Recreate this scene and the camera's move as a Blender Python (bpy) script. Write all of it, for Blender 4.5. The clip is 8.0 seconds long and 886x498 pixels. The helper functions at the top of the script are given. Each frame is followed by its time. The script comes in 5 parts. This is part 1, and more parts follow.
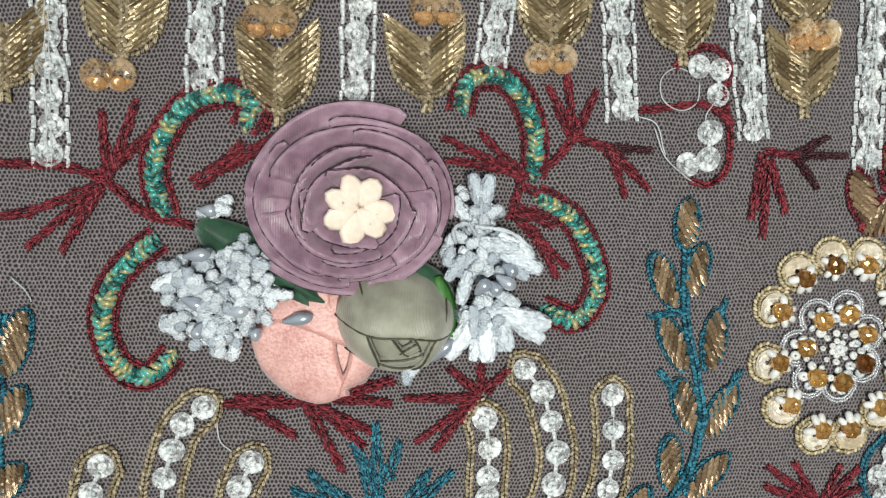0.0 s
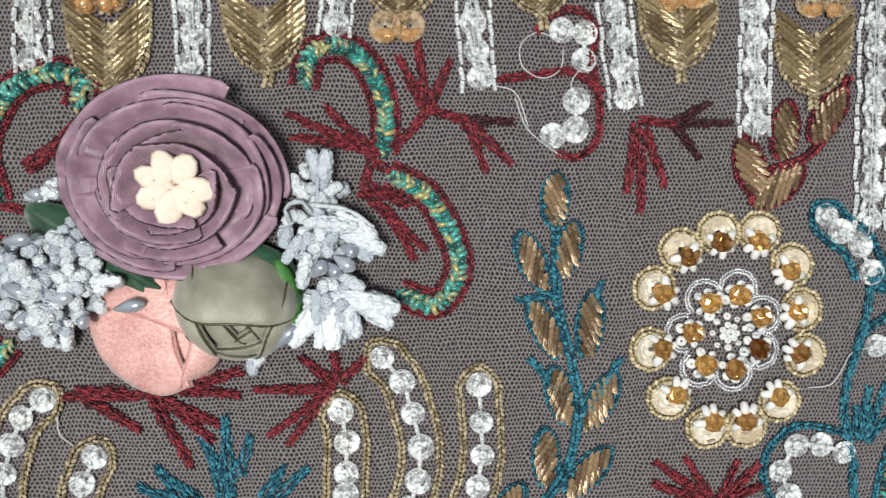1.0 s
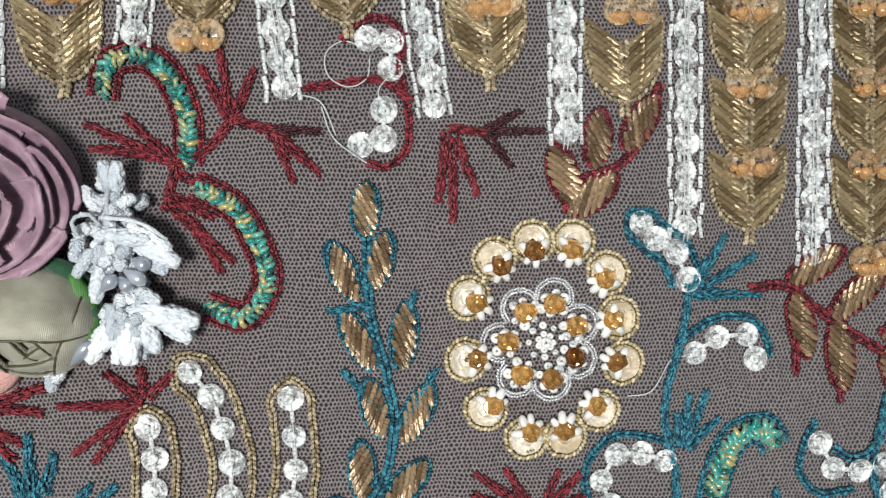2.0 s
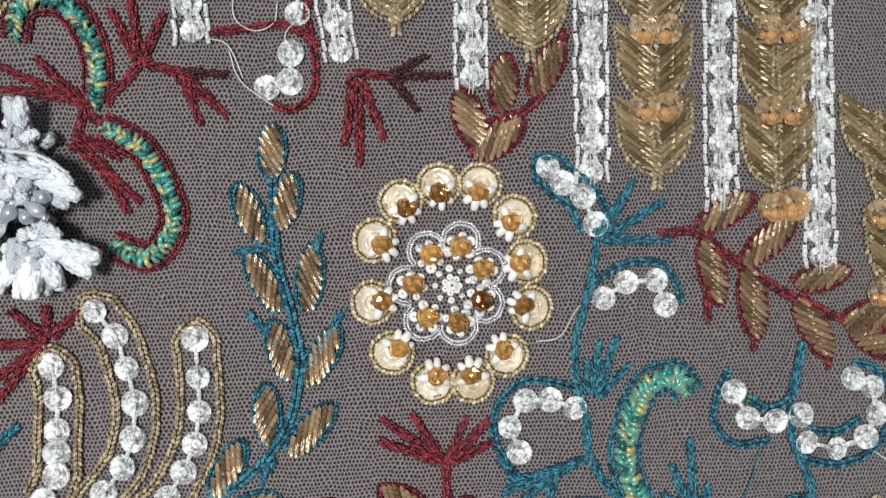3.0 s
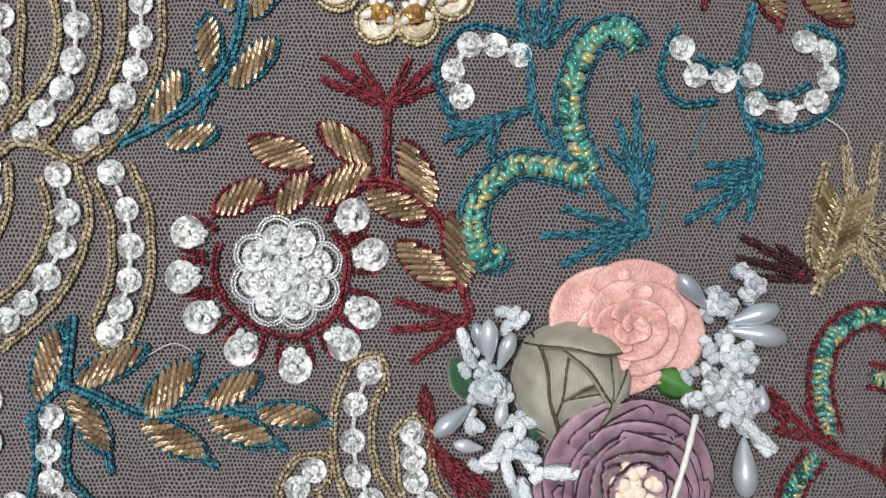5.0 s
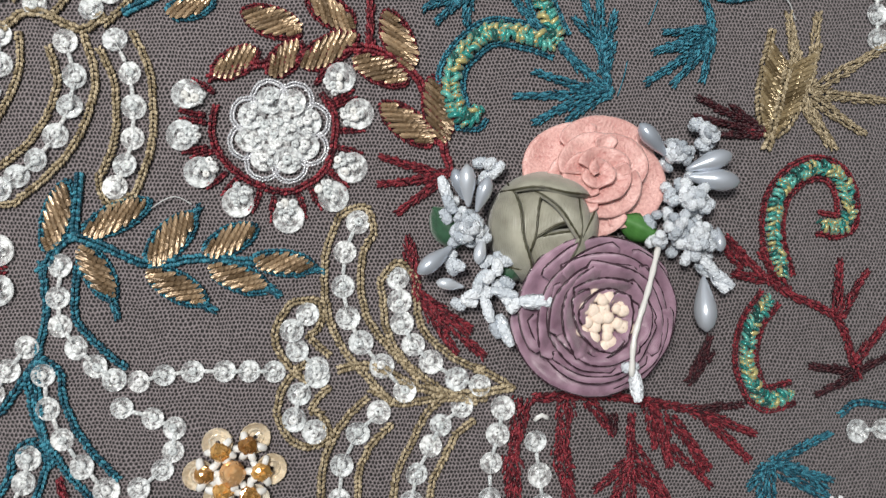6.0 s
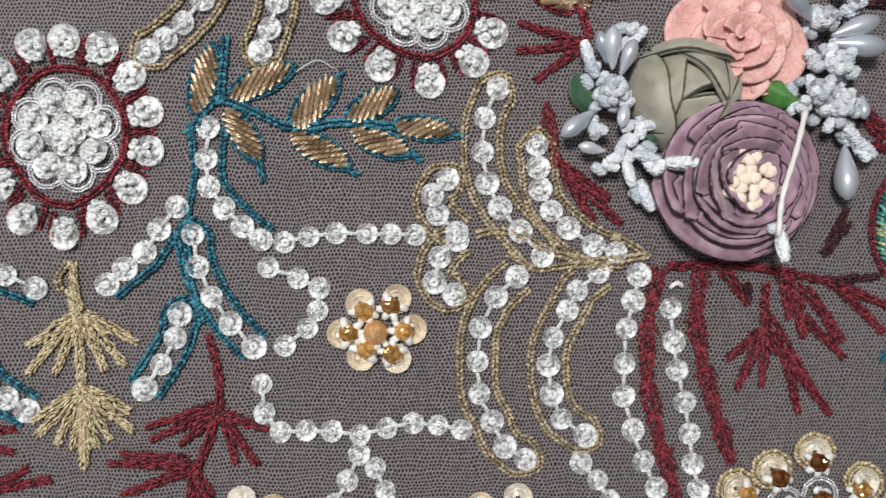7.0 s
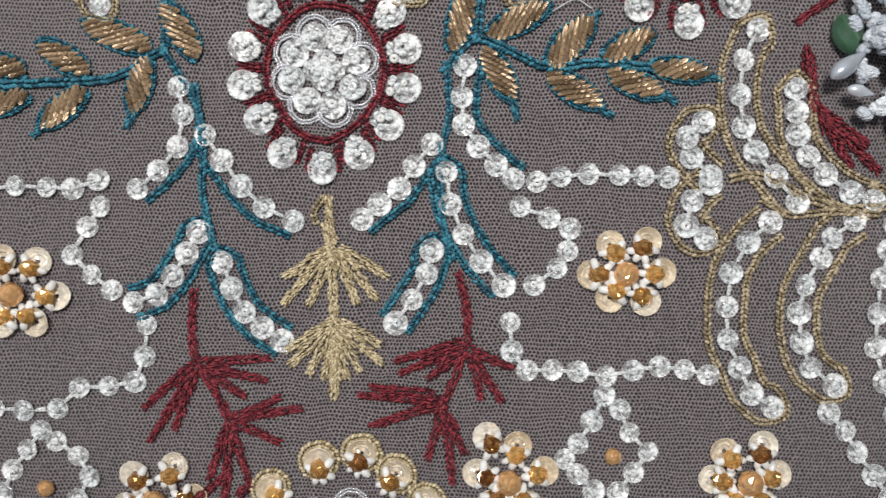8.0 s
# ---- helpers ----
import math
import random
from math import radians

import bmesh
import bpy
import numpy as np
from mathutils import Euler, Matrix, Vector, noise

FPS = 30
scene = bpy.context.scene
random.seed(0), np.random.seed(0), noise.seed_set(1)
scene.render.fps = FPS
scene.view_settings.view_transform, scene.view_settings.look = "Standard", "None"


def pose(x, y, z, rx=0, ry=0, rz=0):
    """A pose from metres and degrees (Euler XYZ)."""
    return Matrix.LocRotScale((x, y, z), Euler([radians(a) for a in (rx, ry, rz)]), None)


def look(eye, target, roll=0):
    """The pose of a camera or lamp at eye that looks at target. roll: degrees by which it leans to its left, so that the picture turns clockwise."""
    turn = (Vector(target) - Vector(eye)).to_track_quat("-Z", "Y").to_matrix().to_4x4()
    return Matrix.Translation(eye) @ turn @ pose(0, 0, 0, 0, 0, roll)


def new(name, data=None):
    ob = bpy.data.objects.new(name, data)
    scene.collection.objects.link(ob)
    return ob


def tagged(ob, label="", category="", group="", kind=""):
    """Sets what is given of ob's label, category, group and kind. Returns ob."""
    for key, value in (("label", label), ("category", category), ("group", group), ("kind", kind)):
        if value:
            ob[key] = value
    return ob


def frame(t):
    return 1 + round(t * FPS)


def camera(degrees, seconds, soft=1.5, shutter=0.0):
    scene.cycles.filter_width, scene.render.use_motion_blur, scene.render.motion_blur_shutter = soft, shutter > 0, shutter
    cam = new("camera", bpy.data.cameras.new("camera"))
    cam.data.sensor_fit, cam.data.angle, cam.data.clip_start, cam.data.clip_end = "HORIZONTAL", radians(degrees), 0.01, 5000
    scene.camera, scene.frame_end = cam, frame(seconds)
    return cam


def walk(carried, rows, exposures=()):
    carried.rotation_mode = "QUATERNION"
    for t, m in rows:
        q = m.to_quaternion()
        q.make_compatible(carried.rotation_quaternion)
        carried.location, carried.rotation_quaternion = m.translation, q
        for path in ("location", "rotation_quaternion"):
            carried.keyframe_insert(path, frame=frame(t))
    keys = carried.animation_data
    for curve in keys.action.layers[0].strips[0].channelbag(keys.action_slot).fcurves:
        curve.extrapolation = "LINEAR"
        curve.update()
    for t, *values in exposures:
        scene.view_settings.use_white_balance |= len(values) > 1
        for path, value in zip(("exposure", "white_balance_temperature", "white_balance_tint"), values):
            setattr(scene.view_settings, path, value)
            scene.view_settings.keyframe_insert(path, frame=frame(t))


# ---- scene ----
cam = camera(64.0, 8.0, soft=1.3, shutter=0.15)
PATH = [
    (0.0, -84.87, 26.92, 120.36, -4.23, -5.86, 0.45),
    (0.5, -69.31, 24.18, 117.95, -3.75, -3.38, -0.47),
    (1.0, -53.32, 21.88, 115.95, -3.47, -2.79, -0.78),
    (1.5, -36.90, 21.09, 116.27, -2.85, -2.60, -1.15),
    (2.0, -24.96, 22.05, 116.11, -2.96, -4.12, -1.29),
    (2.2, -19.93, 21.88, 115.90, -2.47, -4.06, -1.47),
    (3.3, -7.47, -3.46, 119.30, -0.05, -3.07, -0.59),
    (3.5, -7.62, -10.65, 119.66, -0.19, -2.93, 0.00),
    (4.0, -8.16, -26.24, 118.31, -0.35, -2.67, 1.12),
    (4.5, -4.09, -39.90, 116.78, -0.34, -2.32, 1.03),
    (4.7, -0.55, -45.54, 116.72, -0.19, -2.27, 0.92),
    (5.8, 4.60, -76.75, 125.56, 1.60, -3.68, -0.22),
    (6.0, 3.07, -82.30, 126.99, 1.68, -3.62, -0.36),
    (6.5, -5.41, -95.04, 127.84, 1.32, -3.57, -0.35),
    (7.0, -17.92, -100.91, 127.01, -0.71, -1.92, 0.19),
    (7.5, -35.70, -106.84, 125.61, -1.48, -0.22, 1.02),
    (8.0, -55.67, -109.65, 127.01, -1.82, 1.12, 1.61),
]
walk(cam, [(t, pose(x * 0.001, y * 0.001, z * 0.001, a, b, c)) for t, x, y, z, a, b, c in PATH],
     [(0.0, 0.0, 6500, 1), (0.5, -0.02, 6450, 4), (1.0, 0.06, 6500, 4), (2.0, 0.16, 6500, 5), (3.5, 0.06, 6500, 6.5), (4.5, 0.08, 6500, 6.5), (6.5, 0.05, 6600, 8), (7.5, 0.06, 6550, 9), (8.0, 0.0, 6550, 9)])

# ---- light: a bright lamp added up to one side for the camera's torch, and the pale room round it ----
world = bpy.data.worlds.new("room_light")
scene.world = world
world.use_nodes = True
back = world.node_tree.nodes["Background"]
back.inputs[1].default_value = 1.0
ways, facing, tone = (world.node_tree.nodes.new(n) for n in ("ShaderNodeTexCoord", "ShaderNodeVectorMath", "ShaderNodeValToRGB"))
facing.operation, facing.inputs[1].default_value = "DOT_PRODUCT", (-0.52, 0.40, 0.75)
tone.color_ramp.elements[0].position, tone.color_ramp.elements[0].color = 0.25, (0.06, 0.06, 0.063, 1)
tone.color_ramp.elements[1].position, tone.color_ramp.elements[1].color = 1.0, (0.54, 0.56, 0.59, 1)
world.node_tree.links.new(ways.outputs["Generated"], facing.inputs[0])
world.node_tree.links.new(facing.outputs["Value"], tone.inputs["Fac"])
world.node_tree.links.new(tone.outputs["Color"], back.inputs[0])
# Unseen fixed lamp, added in place of a torch that moves with the camera.
lamp = new("added_key_light", bpy.data.lights.new("added_key_light", "AREA"))
lamp.data.shape, lamp.data.size, lamp.data.energy, lamp.data.color = "DISK", 0.07, 1.27, (1.0, 0.97, 0.93)
lamp.matrix_world = look((-0.078, -0.012, 0.34), (-0.035, -0.05, 0))

# ---- materials ----
MM = 0.001


def material(name, dark, light, rough=0.5, metal=0.0, grain=900.0, bump=0.15, island=False, each=False, clear=0.0, coat=0.0, sheen=0.0, weave=0.0, glint_patches=0.0):
    """A surface that varies between two colours: by grain, by loose piece (island) or by object (each). clear: how far one sees through it."""
    m = bpy.data.materials.new(name)
    m.use_nodes = True
    t = m.node_tree
    p = t.nodes["Principled BSDF"]
    p.inputs["Roughness"].default_value, p.inputs["Metallic"].default_value = rough, metal
    p.inputs["Coat Weight"].default_value, p.inputs["Sheen Weight"].default_value = coat, sheen
    where = t.nodes.new("ShaderNodeTexCoord")
    noise_a, noise_b = t.nodes.new("ShaderNodeTexNoise"), t.nodes.new("ShaderNodeTexNoise")
    for n, s in ((noise_a, grain), (noise_b, grain * 0.12)):
        n.inputs["Scale"].default_value, n.inputs["Detail"].default_value = s, 3
        t.links.new(where.outputs["Object"], n.inputs["Vector"])
    both = t.nodes.new("ShaderNodeMath")
    both.operation = "ADD"
    t.links.new(noise_a.outputs["Fac"], both.inputs[0])
    source = noise_b.outputs["Fac"]
    if island:
        source = t.nodes.new("ShaderNodeNewGeometry").outputs["Random Per Island"]
    if each:
        source = t.nodes.new("ShaderNodeObjectInfo").outputs["Random"]
    t.links.new(source, both.inputs[1])
    ramp = t.nodes.new("ShaderNodeValToRGB")
    ramp.color_ramp.elements[0].position, ramp.color_ramp.elements[1].position = 0.3, 0.7
    ramp.color_ramp.elements[0].color, ramp.color_ramp.elements[1].color = (*dark, 1), (*light, 1)
    half = t.nodes.new("ShaderNodeMath")
    half.operation, half.inputs[1].default_value = "MULTIPLY", 0.5
    t.links.new(both.outputs[0], half.inputs[0])
    t.links.new(half.outputs[0], ramp.inputs["Fac"])
    t.links.new(ramp.outputs["Color"], p.inputs["Base Color"])
    if bump:
        relief = t.nodes.new("ShaderNodeBump")
        relief.inputs["Strength"].default_value, relief.inputs["Distance"].default_value = bump, 0.0002
        height = noise_a.outputs["Fac"]
        if weave:
            wave = t.nodes.new("ShaderNodeTexWave")
            wave.inputs["Scale"].default_value, wave.inputs["Distortion"].default_value = weave, 1.5
            t.links.new(where.outputs["Object"], wave.inputs["Vector"])
            height = wave.outputs["Fac"]
        t.links.new(height, relief.inputs["Height"])
        t.links.new(relief.outputs["Normal"], p.inputs["Normal"])
    if clear:
        gap, mix = t.nodes.new("ShaderNodeBsdfTransparent"), t.nodes.new("ShaderNodeMixShader")
        gap.inputs[0].default_value = (*[0.5 + 0.5 * c for c in light], 1)
        # Cloudy opaque patches imitate bright reflections; the light is put into the transparency.
        if glint_patches:
            cloud, spread = t.nodes.new("ShaderNodeTexNoise"), t.nodes.new("ShaderNodeMapRange")
            cloud.inputs["Scale"].default_value, cloud.inputs["Detail"].default_value = 950, 3
            t.links.new(where.outputs["Object"], cloud.inputs["Vector"])
            t.links.new(cloud.outputs["Fac"], spread.inputs["Value"])
            spread.inputs["From Min"].default_value, spread.inputs["From Max"].default_value = 0.40, 0.60
            spread.inputs["To Min"].default_value, spread.inputs["To Max"].default_value = clear - glint_patches, clear + glint_patches
            t.links.new(spread.outputs["Result"], mix.inputs[0])
        mix.inputs[0].default_value = clear
        out = t.nodes["Material Output"]
        t.links.new(p.outputs[0], mix.inputs[1])
        t.links.new(gap.outputs[0], mix.inputs[2])
        t.links.new(mix.outputs[0], out.inputs["Surface"])
    return m


def ramp_of(m, *stops):
    """Gives the material's colour ramp these stops: (position, colour)."""
    r = next(n for n in m.node_tree.nodes if n.type == "VALTORGB").color_ramp
    r.interpolation = "CONSTANT"
    while len(r.elements) < len(stops):
        r.elements.new(0.5)
    for e, (at, c) in zip(r.elements, stops):
        e.position, e.color = at, (*c, 1)
    return m


RED = material("red_thread", (0.070, 0.011, 0.018), (0.35, 0.046, 0.064), 0.42, grain=2500, bump=0.6, island=True, weave=1400)
DARK_RED = material("dark_red_thread", (0.02, 0.005, 0.009), (0.075, 0.014, 0.02), 0.5, grain=2500, bump=0.3, island=True)
BLUE = material("teal_blue_thread", (0.012, 0.066, 0.105), (0.070, 0.31, 0.42), 0.42, grain=2500, bump=0.6, island=True, weave=1400)
STRAW = material("straw_gold_thread", (0.25, 0.195, 0.120), (0.63, 0.52, 0.355), 0.4, grain=2500, bump=0.6, island=True, weave=1400)
PALE_GOLD = material("pale_gold_thread", (0.30, 0.235, 0.13), (0.72, 0.61, 0.41), 0.45, grain=2500, bump=0.3, island=True)
CORD = ramp_of(material("variegated_thread", (0, 0.1, 0.1), (0.3, 0.3, 0.1), 0.28, 0.15, grain=2500, each=True, sheen=0.2),
               (0.0, (0.010, 0.075, 0.065)), (0.32, (0.015, 0.22, 0.20)), (0.42, (0.12, 0.44, 0.38)), (0.52, (0.46, 0.25, 0.06)), (0.57, (0.03, 0.33, 0.30)), (0.66, (0.46, 0.40, 0.17)))
SILVER = material("silver_wire", (0.6, 0.61, 0.66), (0.95, 0.95, 0.98), 0.2, 0.55, 3000, 0.2)
COIL = material("antique_gold_purl", (0.13, 0.085, 0.048), (0.36, 0.25, 0.152), 0.30, 0.34, 3000, 0.5, each=True)
COIL_LIGHT = material("bright_gold_purl", (0.14, 0.100, 0.052), (0.37, 0.285, 0.165), 0.28, 0.38, 3000, 0.5, each=True)
CLEAR = material("clear_sequin", (0.80, 0.83, 0.85), (0.98, 0.99, 1.0), 0.09, 0.0, 1500, 0.5, each=True, clear=0.42, coat=1.0, glint_patches=0.42)
CLEAR_BEAD = material("clear_glass_bead", (0.74, 0.78, 0.80), (0.95, 0.96, 0.97), 0.06, 0.0, 2500, 0.3, each=True, clear=0.42, coat=1.0, glint_patches=0.38)
MILK_BEAD = material("milky_seed_bead", (0.78, 0.77, 0.75), (0.93, 0.93, 0.92), 0.12, 0.0, 2500, 0.1, each=True, clear=0.12, coat=1.0)
GILT = material("pale_gold_sequin", (0.82, 0.69, 0.51), (0.99, 0.93, 0.82), 0.10, 0.1, 1500, 0.5, each=True, clear=0.22, coat=1.0, glint_patches=0.2)
AMBER = material("amber_glass_bead", (0.20, 0.062, 0.006), (0.92, 0.52, 0.16), 0.06, 0.7, 1500, 0.5, each=True, coat=1.0)
AMBER_LIGHT = material("light_amber_glass", (0.78, 0.36, 0.11), (1.0, 0.74, 0.42), 0.12, 0.5, 900, 0.3, clear=0.22, coat=1.0, glint_patches=0.2)
AMBER_SEQUIN = material("amber_sequin", (0.60, 0.42, 0.26), (0.92, 0.78, 0.58), 0.08, 0.1, 900, 0.2, each=True, clear=0.66, coat=1.0, glint_patches=0.26)
NYLON = material("clear_nylon_thread", (0.55, 0.57, 0.58), (0.85, 0.86, 0.87), 0.3, 0.0, 1500, 0.1, clear=0.35)
MAUVE = material("mauve_satin", (0.150, 0.078, 0.118), (0.47, 0.30, 0.395), 0.36, 0.0, 420, 0.35, sheen=0.35, weave=1300)
MAUVE_EDGE = material("singed_mauve_edge", (0.012, 0.005, 0.009), (0.07, 0.035, 0.05), 0.22, 0.0, 2500, 0.5)
SAGE = material("sage_satin", (0.20, 0.192, 0.148), (0.48, 0.465, 0.385), 0.40, 0.0, 300, 0.35, sheen=0.25, weave=1300)
# Dark rims draw the shade of the bud's creases in colour.
SAGE_EDGE = material("crease_shade_sage", (0.03, 0.028, 0.014), (0.10, 0.095, 0.06), 0.4, 0.0, 2500, 0.3)
PINK = material("salmon_satin", (0.52, 0.22, 0.205), (0.88, 0.56, 0.52), 0.34, 0.0, 2000, 1.0, sheen=0.3)
# Darker pink rims put the soft shadow between petals into the colour.
PINK_EDGE = material("shaded_salmon_edge", (0.50, 0.20, 0.18), (0.78, 0.42, 0.38), 0.5, 0.0, 2500, 0.3)
GREEN = material("bottle_green_satin", (0.006, 0.035, 0.016), (0.025, 0.11, 0.05), 0.5, 0.0, 700, 0.3, sheen=0.3, weave=1500)
LEAF_GREEN = material("fresh_green_satin", (0.03, 0.12, 0.02), (0.09, 0.26, 0.06), 0.5, 0.0, 700, 0.3, weave=1500)
PEACH = material("peach_felt", (0.76, 0.60, 0.49), (0.93, 0.83, 0.735), 0.75, 0.0, 2500, 0.5)
FROST = material("frosted_stamen", (0.48, 0.53, 0.60), (0.82, 0.86, 0.92), 0.22, 0.0, 3600, 0.4, each=True, coat=0.4)


def grainy(m, scale):
    """Raises the material's relief into small round grains."""
    t = m.node_tree
    cells, relief = t.nodes.new("ShaderNodeTexVoronoi"), next(n for n in t.nodes if n.type == "BUMP")
    cells.inputs["Scale"].default_value = scale
    t.links.new(next(n for n in t.nodes if n.type == "TEX_COORD").outputs["Object"], cells.inputs["Vector"])
    t.links.new(cells.outputs["Distance"], relief.inputs["Height"])
    relief.invert, relief.inputs["Strength"].default_value, relief.inputs["Distance"].default_value = True, 0.8, 0.0003


grainy(FROST, 5600)
PEARL = material("grey_pearl", (0.36, 0.40, 0.47), (0.68, 0.72, 0.79), 0.24, 0.45, 300, 0.0, each=True, coat=0.5)


def net_material():
    """Grey-mauve net: light threads round small dark holes in staggered rows, with a faint drift of tone."""
    m = bpy.data.materials.new("grey_net")
    m.use_nodes = True
    t = m.node_tree
    p = t.nodes["Principled BSDF"]
    p.inputs["Roughness"].default_value, p.inputs["Sheen Weight"].default_value = 0.62, 0.25
    where, bend = t.nodes.new("ShaderNodeTexCoord"), t.nodes.new("ShaderNodeTexNoise")
    bend.inputs["Scale"].default_value, bend.inputs["Detail"].default_value = 150, 5
    t.links.new(where.outputs["Object"], bend.inputs["Vector"])
    shift = t.nodes.new("ShaderNodeVectorMath")
    shift.operation = "MULTIPLY_ADD"
    shift.inputs[1].default_value = (0.0024, 0.0020, 0)
    t.links.new(bend.outputs["Color"], shift.inputs[0])
    t.links.new(where.outputs["Object"], shift.inputs[2])

    def math_node(kind, a, b):
        n = t.nodes.new("ShaderNodeMath")
        n.operation = kind
        for socket, value in zip(n.inputs, (a, b)):
            if isinstance(value, (int, float)):
                socket.default_value = value
            elif value is not None:
                t.links.new(value, socket)
        return n.outputs[0]

    total = None
    for kx, ky in ((0.0, 0.88), (0.90, 0.44), (-0.90, 0.44)):
        dot = t.nodes.new("ShaderNodeVectorMath")
        dot.operation = "DOT_PRODUCT"
        size = 2 * math.pi / 0.00060
        dot.inputs[1].default_value = (kx * size, ky * size, 0)
        t.links.new(shift.outputs[0], dot.inputs[0])
        wave = math_node("COSINE", dot.outputs["Value"], None)
        total = wave if total is None else math_node("ADD", total, wave)
    fuzz = t.nodes.new("ShaderNodeTexNoise")
    fuzz.inputs["Scale"].default_value, fuzz.inputs["Detail"].default_value = 1500, 4
    long_way = t.nodes.new("ShaderNodeVectorMath")
    long_way.operation, long_way.inputs[1].default_value = "MULTIPLY", (1.7, 0.55, 1)
    t.links.new(where.outputs["Object"], long_way.inputs[0])
    t.links.new(long_way.outputs[0], fuzz.inputs["Vector"])
    holes = math_node("ADD", total, math_node("MULTIPLY", fuzz.outputs["Fac"], 2.8))
    ramp = t.nodes.new("ShaderNodeValToRGB")
    e = ramp.color_ramp.elements
    e[0].position, e[0].color = 0.06, (0.285, 0.248, 0.260, 1)
    e[1].position, e[1].color = 0.9, (0.005, 0.004, 0.0045, 1)
    e.new(0.28).color = (0.156, 0.135, 0.142, 1)
    e.new(0.46).color = (0.070, 0.060, 0.064, 1)
    e.new(0.60).color = (0.010, 0.008, 0.009, 1)
    t.links.new(math_node("MULTIPLY", math_node("ADD", holes, 0.38), 0.2), ramp.inputs["Fac"])
    drift = t.nodes.new("ShaderNodeTexNoise")
    drift.inputs["Scale"].default_value, drift.inputs["Detail"].default_value = 35, 4
    t.links.new(where.outputs["Object"], drift.inputs["Vector"])
    tint = t.nodes.new("ShaderNodeMixRGB")
    tint.blend_type, tint.inputs[0].default_value = "MULTIPLY", 0.5
    t.links.new(ramp.outputs["Color"], tint.inputs[1])
    grey = t.nodes.new("ShaderNodeValToRGB")
    grey.color_ramp.elements[0].color, grey.color_ramp.elements[1].color = (0.62, 0.585, 0.595, 1), (1, 0.97, 0.985, 1)
    t.links.new(drift.outputs["Fac"], grey.inputs["Fac"])
    t.links.new(grey.outputs["Color"], tint.inputs[2])
    t.links.new(tint.outputs["Color"], p.inputs["Base Color"])
    relief = t.nodes.new("ShaderNodeBump")
    relief.invert = True
    relief.inputs["Strength"].default_value, relief.inputs["Distance"].default_value = 0.5, 0.0003
    t.links.new(holes, relief.inputs["Height"])
    t.links.new(relief.outputs["Normal"], p.inputs["Normal"])
    return m


NET = net_material()
dice = random.Random(7)

# ---- shapes, in millimetres ----


class Shape:
    """Points and faces of one mesh, in millimetres."""

    def __init__(self):
        self.v, self.f = [], []

    def tube(self, path, radii, seg=6, flat=0.8):
        """A sweep along points in space, closed at both ends."""
        at, n = len(self.v), len(path)
        for i, (c, r) in enumerate(zip(path, radii)):
            d = (Vector(path[min(i + 1, n - 1)]) - Vector(path[max(i - 1, 0)])).normalized()
            side = d.cross(Vector((0, 0, 1)))
            side = side.normalized() if side.length > 1e-4 else Vector((1, 0, 0))
            up = side.cross(d)
            for k in range(seg):
                a = 2 * math.pi * k / seg
                self.v.append(Vector(c) + side * (r * math.cos(a)) + up * (r * flat * math.sin(a)))
        for i in range(n - 1):
            for k in range(seg):
                a, b = at + i * seg + k, at + i * seg + (k + 1) % seg
                self.f.append((a, b, b + seg, a + seg))
        self.f.append(tuple(at + k for k in reversed(range(seg))))
        self.f.append(tuple(at + (n - 1) * seg + k for k in range(seg)))
        return self

    def stitch(self, p, q, r, h=None, seg=4):
        """One short stitch of thread, which arches a little."""
        h = r * 0.8 if h is None else h
        p, q = Vector((*p, 0)), Vector((*q, 0))
        path = [p + (q - p) * u + Vector((0, 0, h * z)) for u, z in ((0, 0.25), (0.3, 1.0), (0.72, 1.0), (1, 0.25))]
        return self.tube(path, [r * 0.4, r, r * 0.95, r * 0.4], seg)

    def grid(self, rows):
        """A sheet through rows of points."""
        at, w = len(self.v), len(rows[0])
        for row in rows:
            self.v.extend(Vector(p) for p in row)
        for i in range(len(rows) - 1):
            for k in range(w - 1):
                a = at + i * w + k
                self.f.append((a, a + 1, a + w + 1, a + w))
        return self

    def lathe(self, profile, seg=20):
        """A profile of (radius, height) turned about the z axis."""
        at, n = len(self.v), len(profile)
        for r, z in profile:
            for k in range(seg):
                a = 2 * math.pi * k / seg
                self.v.append(Vector((r * math.cos(a), r * math.sin(a), z)))
        for i in range(n - 1):
            for k in range(seg):
                a, b = at + i * seg + k, at + i * seg + (k + 1) % seg
                self.f.append((a, b, b + seg, a + seg))
        return self

    def mesh(self, name, surface, smooth=True):
        me = bpy.data.meshes.new(name)
        me.from_pydata([v * MM for v in self.v], [], self.f)
        me.materials.append(surface)
        me.polygons.foreach_set("use_smooth", [smooth] * len(me.polygons))
        me.update()
        return me


